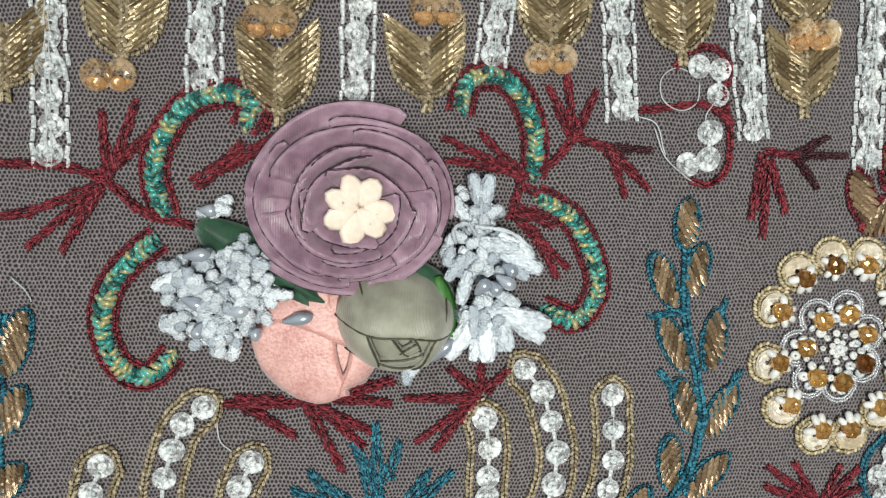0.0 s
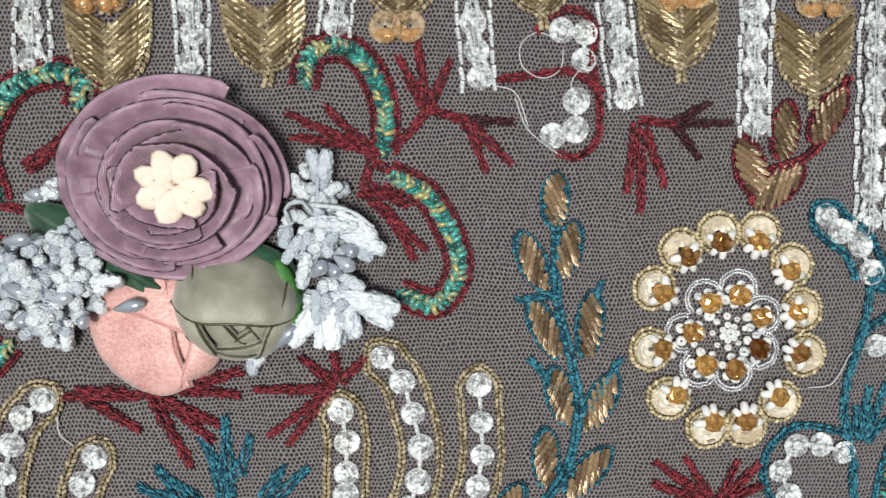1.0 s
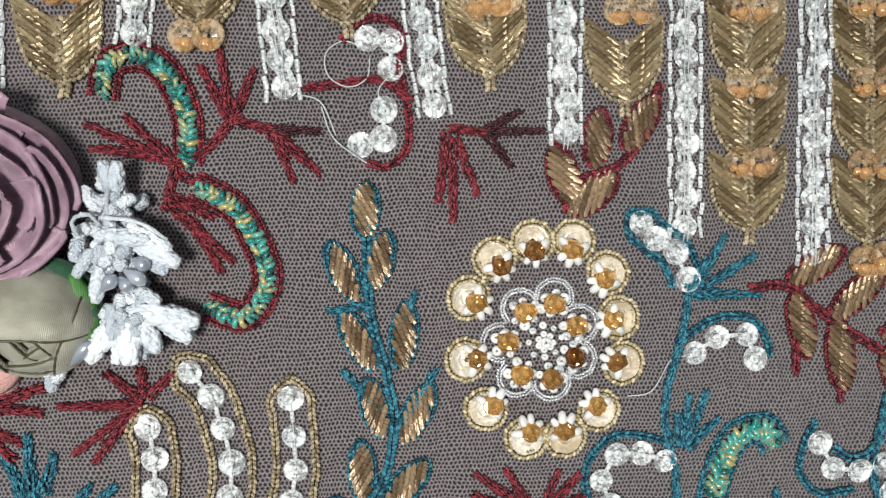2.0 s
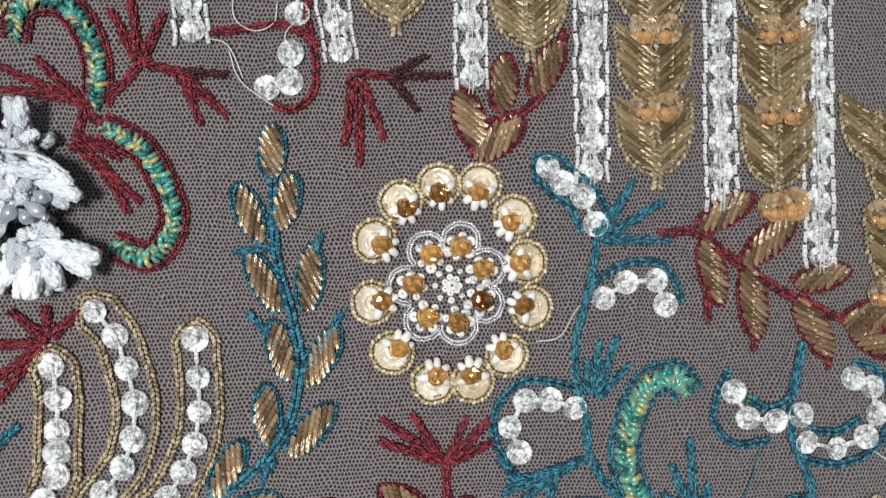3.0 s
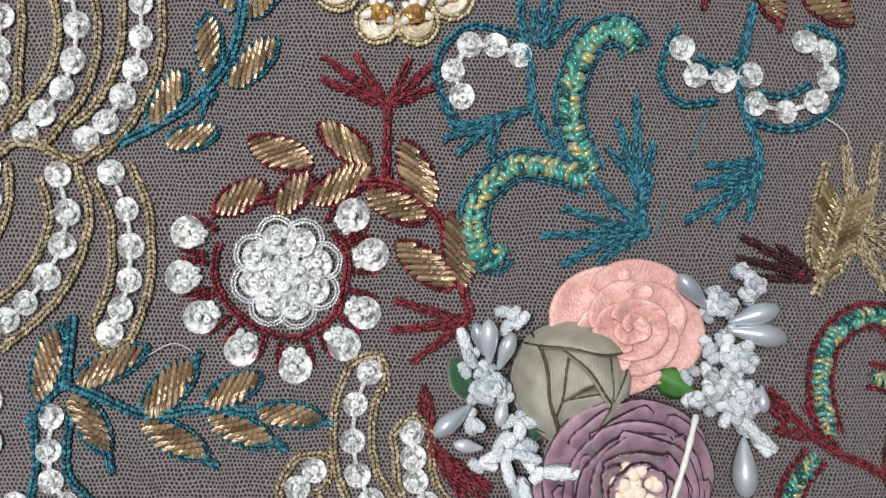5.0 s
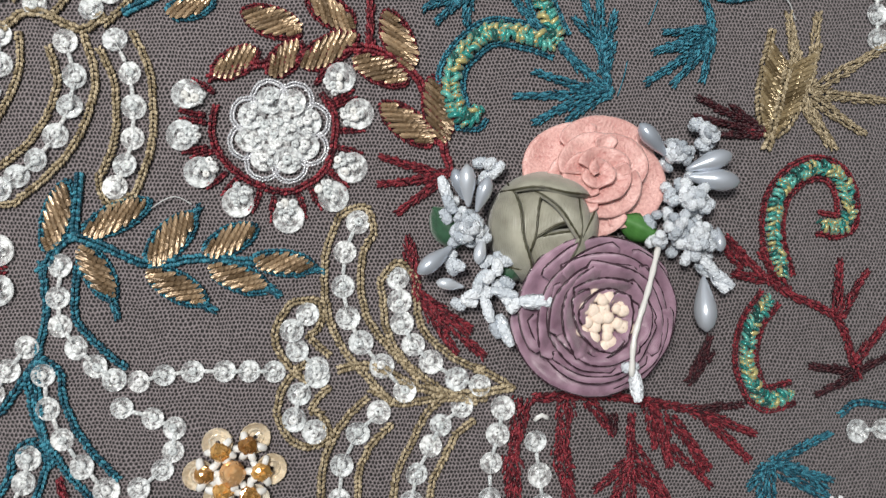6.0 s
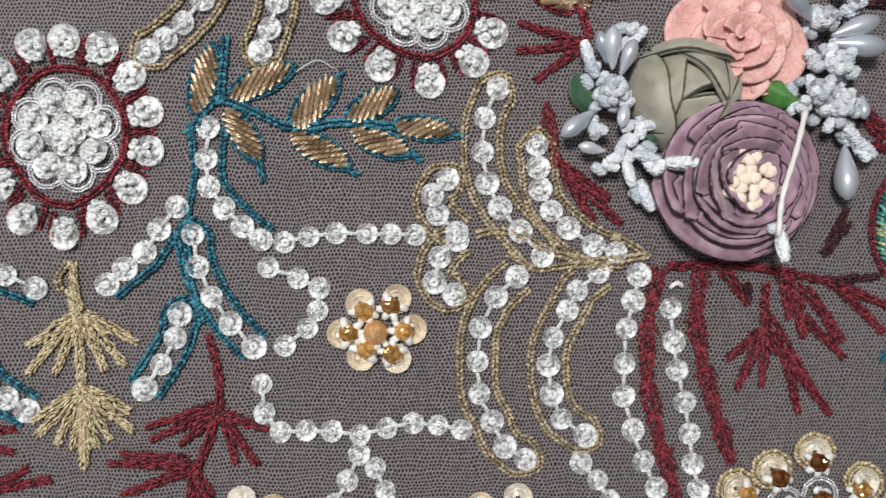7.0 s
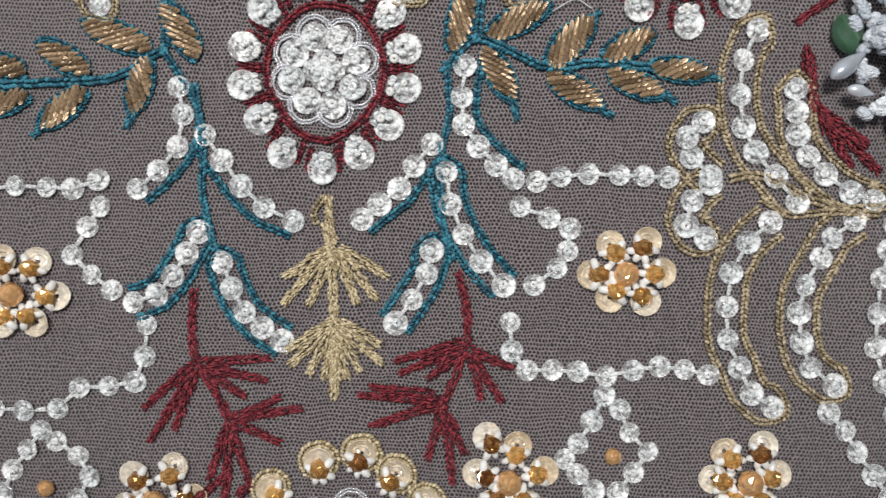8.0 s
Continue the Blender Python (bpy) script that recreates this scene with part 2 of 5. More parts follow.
def spline(points, step, closed=False):
    """Points at even steps along a smooth curve through the given ones, with the way ahead at each."""
    p = [np.array(q, float) for q in points]
    p = [p[-1], *p, p[0], p[1]] if closed else [2 * p[0] - p[1], *p, 2 * p[-1] - p[-2]]
    fine = []
    for a, b, c, d in zip(p, p[1:], p[2:], p[3:]):
        for u in np.arange(0, 1, 0.05):
            fine.append(0.5 * (2 * b + (c - a) * u + (2 * a - 5 * b + 4 * c - d) * u * u + (3 * b - a - 3 * c + d) * u ** 3))
    fine.append(p[-2])
    fine = np.array(fine)
    run = np.r_[0, np.cumsum(np.hypot(*np.diff(fine, axis=0).T))]
    n = max(2, int(round(run[-1] / step)) + 1)
    at = np.linspace(0, run[-1], n)
    xy = np.c_[np.interp(at, run, fine[:, 0]), np.interp(at, run, fine[:, 1])]
    way = np.gradient(xy, axis=0)
    way /= np.maximum(np.hypot(*way.T), 1e-9)[:, None]
    return xy, way


def chain_stitch(shape, points, w=0.85, step=0.66, closed=False):
    """A line of chain stitch: linked loops, each a V of two leaning stitches."""
    xy, way = spline(points, step, closed)
    for c, d in zip(xy, way):
        s = np.array((-d[1], d[0]))
        c = c + s * dice.uniform(-0.09, 0.09) * w
        for k in (-1, 1):
            wide = w * dice.uniform(0.44, 0.58)
            shape.stitch(c + s * k * wide - d * step * dice.uniform(0.45, 0.65), c + s * k * w * 0.10 + d * step * 0.62, w * dice.uniform(0.23, 0.31), w * dice.uniform(0.36, 0.50))
    return shape


def blade(shape, p, q, w=2.0, blunt=0.4):
    """A ragged spike from p, wide, to q, narrow: rows of fine stitches that fan out from its middle."""
    p, q = np.array(p, float), np.array(q, float)
    long = np.hypot(*(q - p))
    d = (q - p) / long
    s = np.array((-d[1], d[0]))
    for u in np.arange(0, 1.0, 0.40 / long):
        wide = w * (1 - (1 - blunt) * u) * dice.uniform(0.86, 1.12)
        for k in (-1.0, -0.4, 0.4, 1.0) if w < 3 else (-1.1, -0.7, -0.25, 0.25, 0.7, 1.1):
            c = p + d * (long * u + dice.uniform(-0.2, 0.2)) + s * (k * wide * 0.34 + dice.uniform(-0.10, 0.10) * wide)
            run = dice.uniform(0.65, 1.25)
            lean = dice.uniform(0.15, 0.75) * (1 if k > 0 else -1) * dice.choice((1, 1, 1, -0.6))
            shape.stitch(c, c + d * run + s * lean * run * 0.6, dice.uniform(0.15, 0.25), 0.30 + 0.32 * (abs(k) < 0.5) + dice.uniform(0, 0.22))
    return shape


def part(name, shape, surface, parent, label="", smooth=True):
    ob = new(name, shape.mesh(name, surface, smooth) if isinstance(shape, Shape) else shape)
    ob.parent = parent
    if label:
        tagged(ob, label)
    if name in ("blade", "stem", "outline", "edging", "stitching", "wire_loop"):
        tagged(ob, kind="stuff")
    return ob


def piece(name, me, parent, m):
    """One more object on a mesh that alike pieces share."""
    ob = new(name, me)
    ob.parent = parent
    ob.matrix_basis = m
    return ob


def thing(name, label, category, group=""):
    return tagged(new(name), label, category, group)


def spot(x, y, z=0.0, rx=0.0, ry=0.0, rz=0.0, s=1.0):
    """A pose from millimetres and degrees, with a scale."""
    return pose(x * MM, y * MM, z * MM, rx, ry, rz) @ Matrix.Scale(s, 4)


# ---- pieces that many motifs share ----
def crinkled(seed, r=2.0):
    """A cupped sequin with a rim and slightly uneven facets."""
    rough = random.Random(seed)
    s = Shape().lathe([(0.3, 0.10), (0.8, 0.02), (1.0, 0.24), (1.2, 0.10), (1.65, 0.42), (1.95, 0.66), (2.03, 0.55), (1.6, 0.28), (1.2, 0.0)], 16)
    s.v = [v + Vector((0, 0, rough.uniform(-0.10, 0.10))) for v in s.v]
    return s


SEQUINS_CLEAR, SEQUINS_GILT, SEQUINS_AMBER = ([crinkled(i).mesh("sequin", s, i == 3) for i in range(4)] for s in (CLEAR, GILT, AMBER_SEQUIN))
BEAD_ROUND = Shape().lathe([(0.22, 0.10), (0.55, 0.0), (0.92, 0.22), (1.02, 0.55), (0.92, 0.88), (0.55, 1.1), (0.22, 1.0), (0.2, 0.5)], 10)
BEAD_CLEAR, BEAD_MILK = BEAD_ROUND.mesh("bead", CLEAR_BEAD), BEAD_ROUND.mesh("seed_bead", MILK_BEAD)
_gem = Shape().lathe([(0.3, 0.0), (1.15, 0.25), (1.5, 0.8), (1.3, 1.2), (0.95, 1.5), (0.5, 1.75), (0.02, 1.8)], 8)
_gem.v = [v + Vector((dice.uniform(-0.16, 0.16), dice.uniform(-0.16, 0.16), dice.uniform(-0.26, 0.26))) for v in _gem.v]
FACETED = _gem.mesh("amber_bead", AMBER, False)
_round = Shape().lathe([(0.3, 0.0), (1.0, 0.25), (1.3, 0.9), (1.15, 1.35), (0.8, 1.7), (0.4, 1.9), (0.02, 1.93)], 11)
_round.v = [v + Vector((dice.uniform(-0.07, 0.07), dice.uniform(-0.07, 0.07), dice.uniform(-0.09, 0.09))) for v in _round.v]
ROUND_AMBER = _round.mesh("amber_bead", AMBER_LIGHT, False)
CLAW = Shape().tube([(-0.8, 0, 0.5), (-0.6, 0, 0.55), (0, 0, 0.6), (0.6, 0, 0.5), (0.85, 0, 0.4)], [0.2, 0.5, 0.56, 0.5, 0.2], 8, 0.9).mesh("claw_bead", MILK_BEAD)
THIN_BUGLE = Shape().tube([(-1.0, 0, 0.4), (-0.92, 0, 0.4), (0, 0.03, 0.42), (0.92, 0, 0.4), (1.0, 0, 0.4)], [0.18, 0.36, 0.38, 0.36, 0.18], 6, 1.0).mesh("bugle_bead", CLEAR_BEAD, False)
BUGLE = Shape().tube([(-1.0, 0, 0.4), (-0.92, 0, 0.4), (0.92, 0, 0.4), (1.0, 0, 0.4)], [0.2, 0.42, 0.42, 0.2], 7, 1.0).mesh("bugle_bead", CLEAR_BEAD)


def coil(seed):
    """A length of coiled wire, 1 mm before scaling, its turns aslant and a little uneven."""
    rough = random.Random(seed)
    n, seg = 17, 7
    shape = Shape().tube([(-0.5 + i / (n - 1), 0, 0.35 + 0.28 * math.sin(math.pi * i / (n - 1))) for i in range(n)],
                         [0.12] + [(0.58, 0.37)[i % 2] * rough.uniform(0.88, 1.1) * min(1, 0.55 + 4 * min(i, n - 1 - i) / n) for i in range(1, n - 1)] + [0.12], seg, 0.95)
    shape.v = [v + Vector((0.07 * v.y + rough.uniform(-0.008, 0.008), rough.uniform(-0.05, 0.05), rough.uniform(-0.06, 0.06))) for v in shape.v]
    return shape


COIL_MESH, COIL_LIGHT_MESH = ([coil(i).mesh("coil", surface, False) for i in range(5)] for surface in (COIL, COIL_LIGHT))


KNOTS = [Shape().tube([(x * (i / 4 - 1), y * math.sin(0.8 * i), 0.10 + 0.85 * math.sin(math.pi * i / 8)) for i in range(9)], [0.16] + [(0.46, 0.37)[i % 2] for i in range(7)] + [0.16], 6).mesh("knot", CORD) for x, y in ((0.95, 0.14), (0.8, -0.18), (1.1, 0.06))]


def sequin(parent, p, r=2.0, me=None, bead=True, tilt=9.0, z=0.25):
    """A cupped sequin, held down by a small clear bead."""
    ob = piece("sequin", dice.choice(me or SEQUINS_CLEAR), parent, spot(p[0], p[1], z, dice.uniform(-tilt, tilt), dice.uniform(-tilt, tilt), dice.uniform(0, 360), r / 2.0))
    if bead:
        piece("bead", BEAD_CLEAR, ob, spot(dice.uniform(-0.3, 0.3), dice.uniform(-0.3, 0.3), 0.15, 0, 0, 0, dice.uniform(0.7, 0.85)))
    return ob


def outline_of(points, w, start_round=True):
    """A line round a strand, at the distance w to each side, closed round its start."""
    xy, way = spline(points, 2.5)
    side = np.c_[-way[:, 1], way[:, 0]]
    head = [xy[0] - way[0] * w * 0.95] if start_round else []
    return [*(xy + side * w)[::-1], *head, *(xy - side * w)]


def strand(parent, points, r=2.0, beads=True):
    """Sequins sewn in a row on a clear thread, with small clear beads between."""
    for p in points:
        sequin(parent, p, r * dice.uniform(0.99, 1.12))
    for p, q in zip(points, points[1:]):
        gap = math.dist(p, q)
        if beads and gap > 3.9:
            m = spot((p[0] + q[0]) / 2, (p[1] + q[1]) / 2, 0.35, 0, 0, math.degrees(math.atan2(q[1] - p[1], q[0] - p[0])) + dice.uniform(-8, 8), 0.92)
            piece("bugle_bead", BUGLE, parent, m)
    xy, _ = spline(points, 1.2)
    part("thread", Shape().tube([(x, y, 0.95 + 0.12 * math.sin(2.1 * i)) for i, (x, y) in enumerate(xy)], [0.09] * len(xy), 5), NYLON, parent)


def sequin_arch(points, name="sequin_arch", label="row of clear sequins edged with straw gold chain stitch", outline=3.1, surface=None, sides=2, r=2.0):
    ob = thing(name, label, "embroidery", "rows of sequins")
    strand(ob, points, r)
    surface = surface or STRAW
    if sides == 2:
        part("outline", chain_stitch(Shape(), outline_of(points, outline), 1.2, 0.78), surface, ob, "straw gold chain stitch" if surface is STRAW else "teal blue chain stitch")
    elif sides:
        xy, way = spline(points, 2.5)
        part("outline", chain_stitch(Shape(), xy + np.c_[-way[:, 1], way[:, 0]] * outline * sides, 1.2, 0.78), surface, ob)
    return ob


def stitched_line(points, surface, name, label, w=1.15):
    ob = thing(name, label, "embroidery")
    part("stitching", chain_stitch(Shape(), points, w), surface, ob)
    return ob


def sprig(surface, stems, blades, label, name="stitched_sprig", w=2.0, dark=()):
    """A spiky sprig of satin stitch: stems, and blades from their roots to their tips."""
    ob = thing(name, label, "embroidery", "stitched sprigs")
    for s in stems:
        xy, _ = spline(s, 3.0)
        shape = Shape()
        for a, b in zip(xy, xy[1:]):
            blade(shape, a, b, w * 0.62, 1.0)
        part("stem", shape, surface, ob)
    for p, q in blades:
        part("blade", blade(Shape(), p, q, w), surface, ob)
    for p, q in dark:
        part("blade", blade(Shape(), p, q, w * 0.85), DARK_RED if surface is RED else surface, ob, "darker thread")
    return ob


def rope(points, label, w=2.9, edge=RED):
    """A thick cord of slanting wraps in changing greens and golds, with a line stitched along each side."""
    ob = thing("embroidered_cord", label, "embroidery", "variegated cords")
    xy, way = spline(points, 0.44)
    n = len(xy)
    for i, (c, d) in enumerate(zip(xy, way)):
        s = np.array((-d[1], d[0]))
        wide = w * (0.66 + 0.34 * min(1, i / 5, (n - 1 - i) / 5)) * dice.uniform(0.9, 1.1)
        c = c + s * wide * ((-0.19, 0.19)[i % 2] + dice.uniform(-0.06, 0.06))
        turn = math.degrees(math.atan2(d[1], d[0])) + (48, 112)[i % 2] + dice.uniform(-18, 18)
        piece("knot", dice.choice(KNOTS), ob, spot(c[0], c[1], (0.0, 0.35)[i // 2 % 2] + dice.uniform(0, 0.25), 0, 0, turn, wide / 2.9 * dice.uniform(0.9, 1.1)))
    if edge:
        side = np.c_[-way[:, 1], way[:, 0]]
        for k in (-1, 1):
            part("edging", chain_stitch(Shape(), (xy + side * k * (w * 0.5 + 0.55))[::4], 0.95, 0.6), edge, ob)
    return ob


def coils_in(parent, base, tip, w, me, slant, r=0.82):
    """Fills a leaf with slanting lengths of coiled wire."""
    base, tip = np.array(base, float), np.array(tip, float)
    long = np.hypot(*(tip - base))
    d = (tip - base) / long
    s = np.array((-d[1], d[0]))
    c, k = math.cos(math.radians(slant)), math.sin(math.radians(slant))

    def within(u, v):
        x = u / long
        return 0 < x < 1 and abs(v) < w * 0.5 * (4 * x * (1 - x)) ** 0.8

    u = 0.35
    while u < long:
        ends = []
        for sign in (-1, 1):
            e = 0.0
            while within(u + sign * e * c, sign * e * k) and e < 8:
                e += 0.1
            ends.append(e)
        run = ends[0] + ends[1]
        if run > 1.0:
            m = (ends[1] - ends[0]) / 2
            at = base + d * (u + m * c) + s * m * k
            turn = math.degrees(math.atan2(d[1], d[0])) + slant + dice.uniform(-3, 3)
            piece("coil", dice.choice(me), parent, spot(at[0], at[1], dice.uniform(0.0, 0.2), 0, dice.uniform(-3, 3), turn) @ Matrix.Diagonal((run * 1.02, r * 1.12, r * 1.15, 1)))
        u += r / abs(k) * 1.06


def coil_leaf(parent, base, tip, w=3.6, surface=None, slant=None, me=None):
    """A leaf of coiled gold wire inside a stitched edge."""
    w = w * 0.86
    base, tip = np.array(base, float), np.array(tip, float)
    d = tip - base
    s = np.array((-d[1], d[0])) / np.hypot(*d)
    line = []
    for k, us in ((1, (0.0, 0.12, 0.3, 0.5, 0.7, 0.88)), (-1, (1.04, 0.88, 0.7, 0.5, 0.3, 0.12))):
        for u in us:
            x = min(max(u, 0), 1)
            line.append(base + d * u + s * k * (w * 0.5 * (4 * x * (1 - x)) ** 0.78 + 0.6 * (x < 1)))
    leaf = part("leaf", chain_stitch(Shape(), line, 0.95, 0.66, closed=True), surface or BLUE, parent)
    coils_in(leaf, base, tip, w, me or COIL_MESH, slant if slant is not None else dice.choice((-1, 1)) * 36)
    return leaf


def leaf_branch(label, surface, stems, leaves, w=3.6, slant=36, blades=(), name="leaf_branch"):
    ob = thing(name, label, "embroidery", "branches of coiled wire leaves")
    for s in stems:
        part("stem", chain_stitch(Shape(), s, 1.4, 0.66), surface, ob)
    for p, q, *more in leaves:
        coil_leaf(ob, p, q, more[0] if more else w, surface, more[1] if len(more) > 1 else slant)
    for p, q in blades:
        part("blade", blade(Shape(), p, q, 1.6), surface, ob)
    return ob


# ---- motifs ----


def bead_strip(top, bottom, w=2.6):
    """An upright band: sequins and clear beads down the middle, rows of bugle beads along each side."""
    ob = thing("bead_strip", "upright band of clear sequins between rows of glass beads", "embroidery", "upright bead bands")
    top, bottom = np.array(top, float), np.array(bottom, float)
    long = np.hypot(*(bottom - top))
    d = (bottom - top) / long
    s = np.array((-d[1], d[0]))
    turn = math.degrees(math.atan2(d[1], d[0]))
    for u in np.arange(long - 2.0, 0, -4.6):
        c = top + d * (u + dice.uniform(-0.25, 0.25)) + s * dice.uniform(-0.35, 0.35)
        sequin(ob, c, dice.uniform(1.95, 2.25), tilt=14)
        b = c - d * 2.3
        for k in (-1, 1):
            e = b + s * k * dice.uniform(0.7, 1.0) + d * dice.uniform(-0.3, 0.3)
            piece("bugle_bead", BUGLE, ob, spot(e[0], e[1], 0.2, 0, dice.uniform(-14, 14), turn + dice.uniform(-22, 22), dice.uniform(0.85, 1.1)))
    for k in (-1, 1):
        u = long - 0.8
        while u > 0:
            size = dice.uniform(0.82, 1.12)
            c = top + d * u + s * (k * w + dice.uniform(-0.22, 0.22))
            piece("bugle_bead", THIN_BUGLE, ob, spot(c[0], c[1], dice.uniform(0, 0.3), 0, dice.uniform(-6, 6), turn + dice.uniform(-10, 10), size))
            u -= 2.15 * size
    for k in (-0.35, 0.3):
        xy = [top + d * u + s * (k + 0.12 * math.sin(u * 1.3)) for u in np.arange(0, long + 1.0, 1.2)]
        part("thread", Shape().tube([(x, y, 1.1) for x, y in xy], [0.11] * len(xy), 5), NYLON, ob)
    return ob


def tulip(tip, top, w=6.2):
    """Two leaf halves in coiled gold wire on a stitched midrib, each drawn out to a point at its top."""
    ob = thing("gold_wire_leaf", "paired leaf of coiled antique gold wire edged with thread", "embroidery", "columns of gold wire leaves")
    tip, top = np.array(tip, float), np.array(top, float)
    d = top - tip
    long = np.hypot(*d)
    d = d / long
    s = np.array((-d[1], d[0]))
    part("midrib", chain_stitch(Shape(), [tip - d * 2.4, tip, tip + d * long * 0.5, tip + d * long * 0.8], 1.7, 0.78), STRAW, ob)
    outer = ((0.0, 0.0), (0.05, 0.30), (0.16, 0.58), (0.35, 0.82), (0.62, 0.95), (0.9, 0.97), (1.08, 1.0))
    heights, widths = zip(*outer)
    for k in (-1, 1):
        half = part("half_leaf", chain_stitch(Shape(), [tip + d * long * h + s * k * w * v for h, v in outer], 1.4, 0.78), STRAW, ob)
        u = 0.5
        while u < long * 0.80:
            reach = 0.8
            while reach < w and reach < w * np.interp((u + reach * 0.72) / long, heights, widths) - 0.45:
                reach += 0.1
            a, b = tip + d * u + s * k * 0.7, tip + d * (u + reach * 0.72) + s * k * reach
            run, mid = np.hypot(*(b - a)), (a + b) / 2
            if run > 0.6:
                piece("coil", dice.choice(COIL_LIGHT_MESH), half, spot(mid[0], mid[1], dice.uniform(0, 0.25), 0, dice.uniform(-3, 3), math.degrees(math.atan2(b[1] - a[1], b[0] - a[0])) + dice.uniform(-4, 4)) @ Matrix.Diagonal((run, 0.84, 1.0, 1)))
            u += 1.02
    return ob


def amber_pair(p, gap=3.1, turn=0.0, r=2.6):
    """Two overlapping amber sequins, each with an amber bead."""
    ob = thing("amber_sequin_pair", "two translucent amber sequins, each held by a shiny amber bead", "sequin", "amber sequin pairs")
    d = np.array((math.cos(math.radians(turn)), math.sin(math.radians(turn))))
    for k in (-1, 1):
        c = np.array(p) + d * k * gap * 0.62
        s = piece("sequin", dice.choice(SEQUINS_AMBER), ob, spot(c[0], c[1], 1.1 + 0.2 * k, dice.uniform(-10, 4), 6 * k, dice.uniform(0, 360), r / 2))
        piece("amber_bead", ROUND_AMBER, ob, spot(c[0] - d[0] * k * 0.4, c[1] - 1.1, 1.0, 15, 0, 0, dice.uniform(0.8, 0.95)))
        piece("amber_bead", ROUND_AMBER, ob, spot(c[0] + d[0] * k * 0.9, c[1] - 0.9, 0.9, 5, 0, 0, dice.uniform(0.45, 0.6)))
    return ob


def gilt_petal(ob, c, centre, r=2.7, edge=True):
    """A pale gold sequin with an amber bead and white seed beads on its inner side."""
    c, centre = np.array(c, float), np.array(centre, float)
    d = (centre - c) / np.hypot(*(centre - c))
    s = np.array((-d[1], d[0]))
    if edge:
        ring = [c + (d * math.cos(a) * 0.95 + s * math.sin(a)) * (r + 0.45) for a in np.arange(0.35, 2 * math.pi - 0.3, 0.55)]
        part("edging", chain_stitch(Shape(), ring, 1.35, 0.62), PALE_GOLD, ob)
    sequin(ob, c, r, SEQUINS_GILT, False, 8)
    b = c + d * r * 0.55
    piece("amber_bead", FACETED, ob, spot(b[0], b[1], 0.7, dice.uniform(-14, 14), dice.uniform(-14, 14), dice.uniform(0, 45), r / 2.15))
    for a in (-0.75, 0.0, 0.75, 2.0, -2.0):
        way = d * math.cos(a) + s * math.sin(a)
        e = b + way * r * dice.uniform(0.56, 0.68)
        piece("claw_bead", CLAW, ob, spot(e[0], e[1], 0.75, 0, 18, math.degrees(math.atan2(way[1], way[0])) + dice.uniform(-15, 15), r / 2.7 * dice.uniform(1.1, 1.4)))


def wire_loop(ob, c, r, surface=SILVER, a0=0.0, a1=2 * math.pi, squash=1.0):
    """A loop of crimped silver wire."""
    n = int(r * (a1 - a0) / 0.28) + 3
    path = [(c[0] + r * math.cos(a), c[1] + r * squash * math.sin(a), 0.5) for a in np.linspace(a0, a1, n)]
    part("wire_loop", chain_stitch(Shape(), [p[:2] for p in path[::3]], 0.9, 0.46), surface, ob)


def gilt_rosette(centre, petals, inner, label):
    ob = thing("gold_sequin_rosette", label, "embroidery", "sequin rosettes")
    for p in petals:
        gilt_petal(ob, p, centre)
    for p in inner:
        d = np.array(p) - np.array(centre)
        d = d / max(np.hypot(*d), 1e-6)
        wire_loop(ob, np.array(p) + d * 0.9, 3.0, a0=math.atan2(d[1], d[0]) - 1.75, a1=math.atan2(d[1], d[0]) + 1.75)
        piece("amber_bead", FACETED, ob, spot(p[0], p[1], 0.6, dice.uniform(-14, 14), dice.uniform(-14, 14), dice.uniform(0, 45), 1.3))
        for a in np.arange(0, 6.2, 1.05):
            e = np.array(p) + np.array((math.cos(a + p[0]), math.sin(a + p[0]))) * 1.95
            piece("seed_bead", BEAD_MILK if dice.random() < 0.6 else BEAD_CLEAR, ob, spot(e[0], e[1], 0.4, dice.uniform(-40, 40), dice.uniform(-40, 40), 0, dice.uniform(0.7, 1.0)))
    for a in np.arange(0.2, 6.2, 0.75):
        piece("seed_bead", BEAD_MILK if a % 1.5 < 0.75 else BEAD_CLEAR, ob, spot(centre[0] + 2.7 * math.cos(a), centre[1] + 2.7 * math.sin(a), 0.5, dice.uniform(-40, 40), dice.uniform(-40, 40), 0, dice.uniform(0.5, 0.75)))
    for a in np.arange(0, 6.2, 0.9):
        piece("seed_bead", BEAD_MILK, ob, spot(centre[0] + 1.25 * math.cos(a), centre[1] + 1.25 * math.sin(a), 0.7, dice.uniform(-40, 40), 0, 0, 0.6))
    piece("bead", BEAD_CLEAR, ob, spot(centre[0], centre[1], 1.0, 0, 0, 0, 1.0))
    return ob


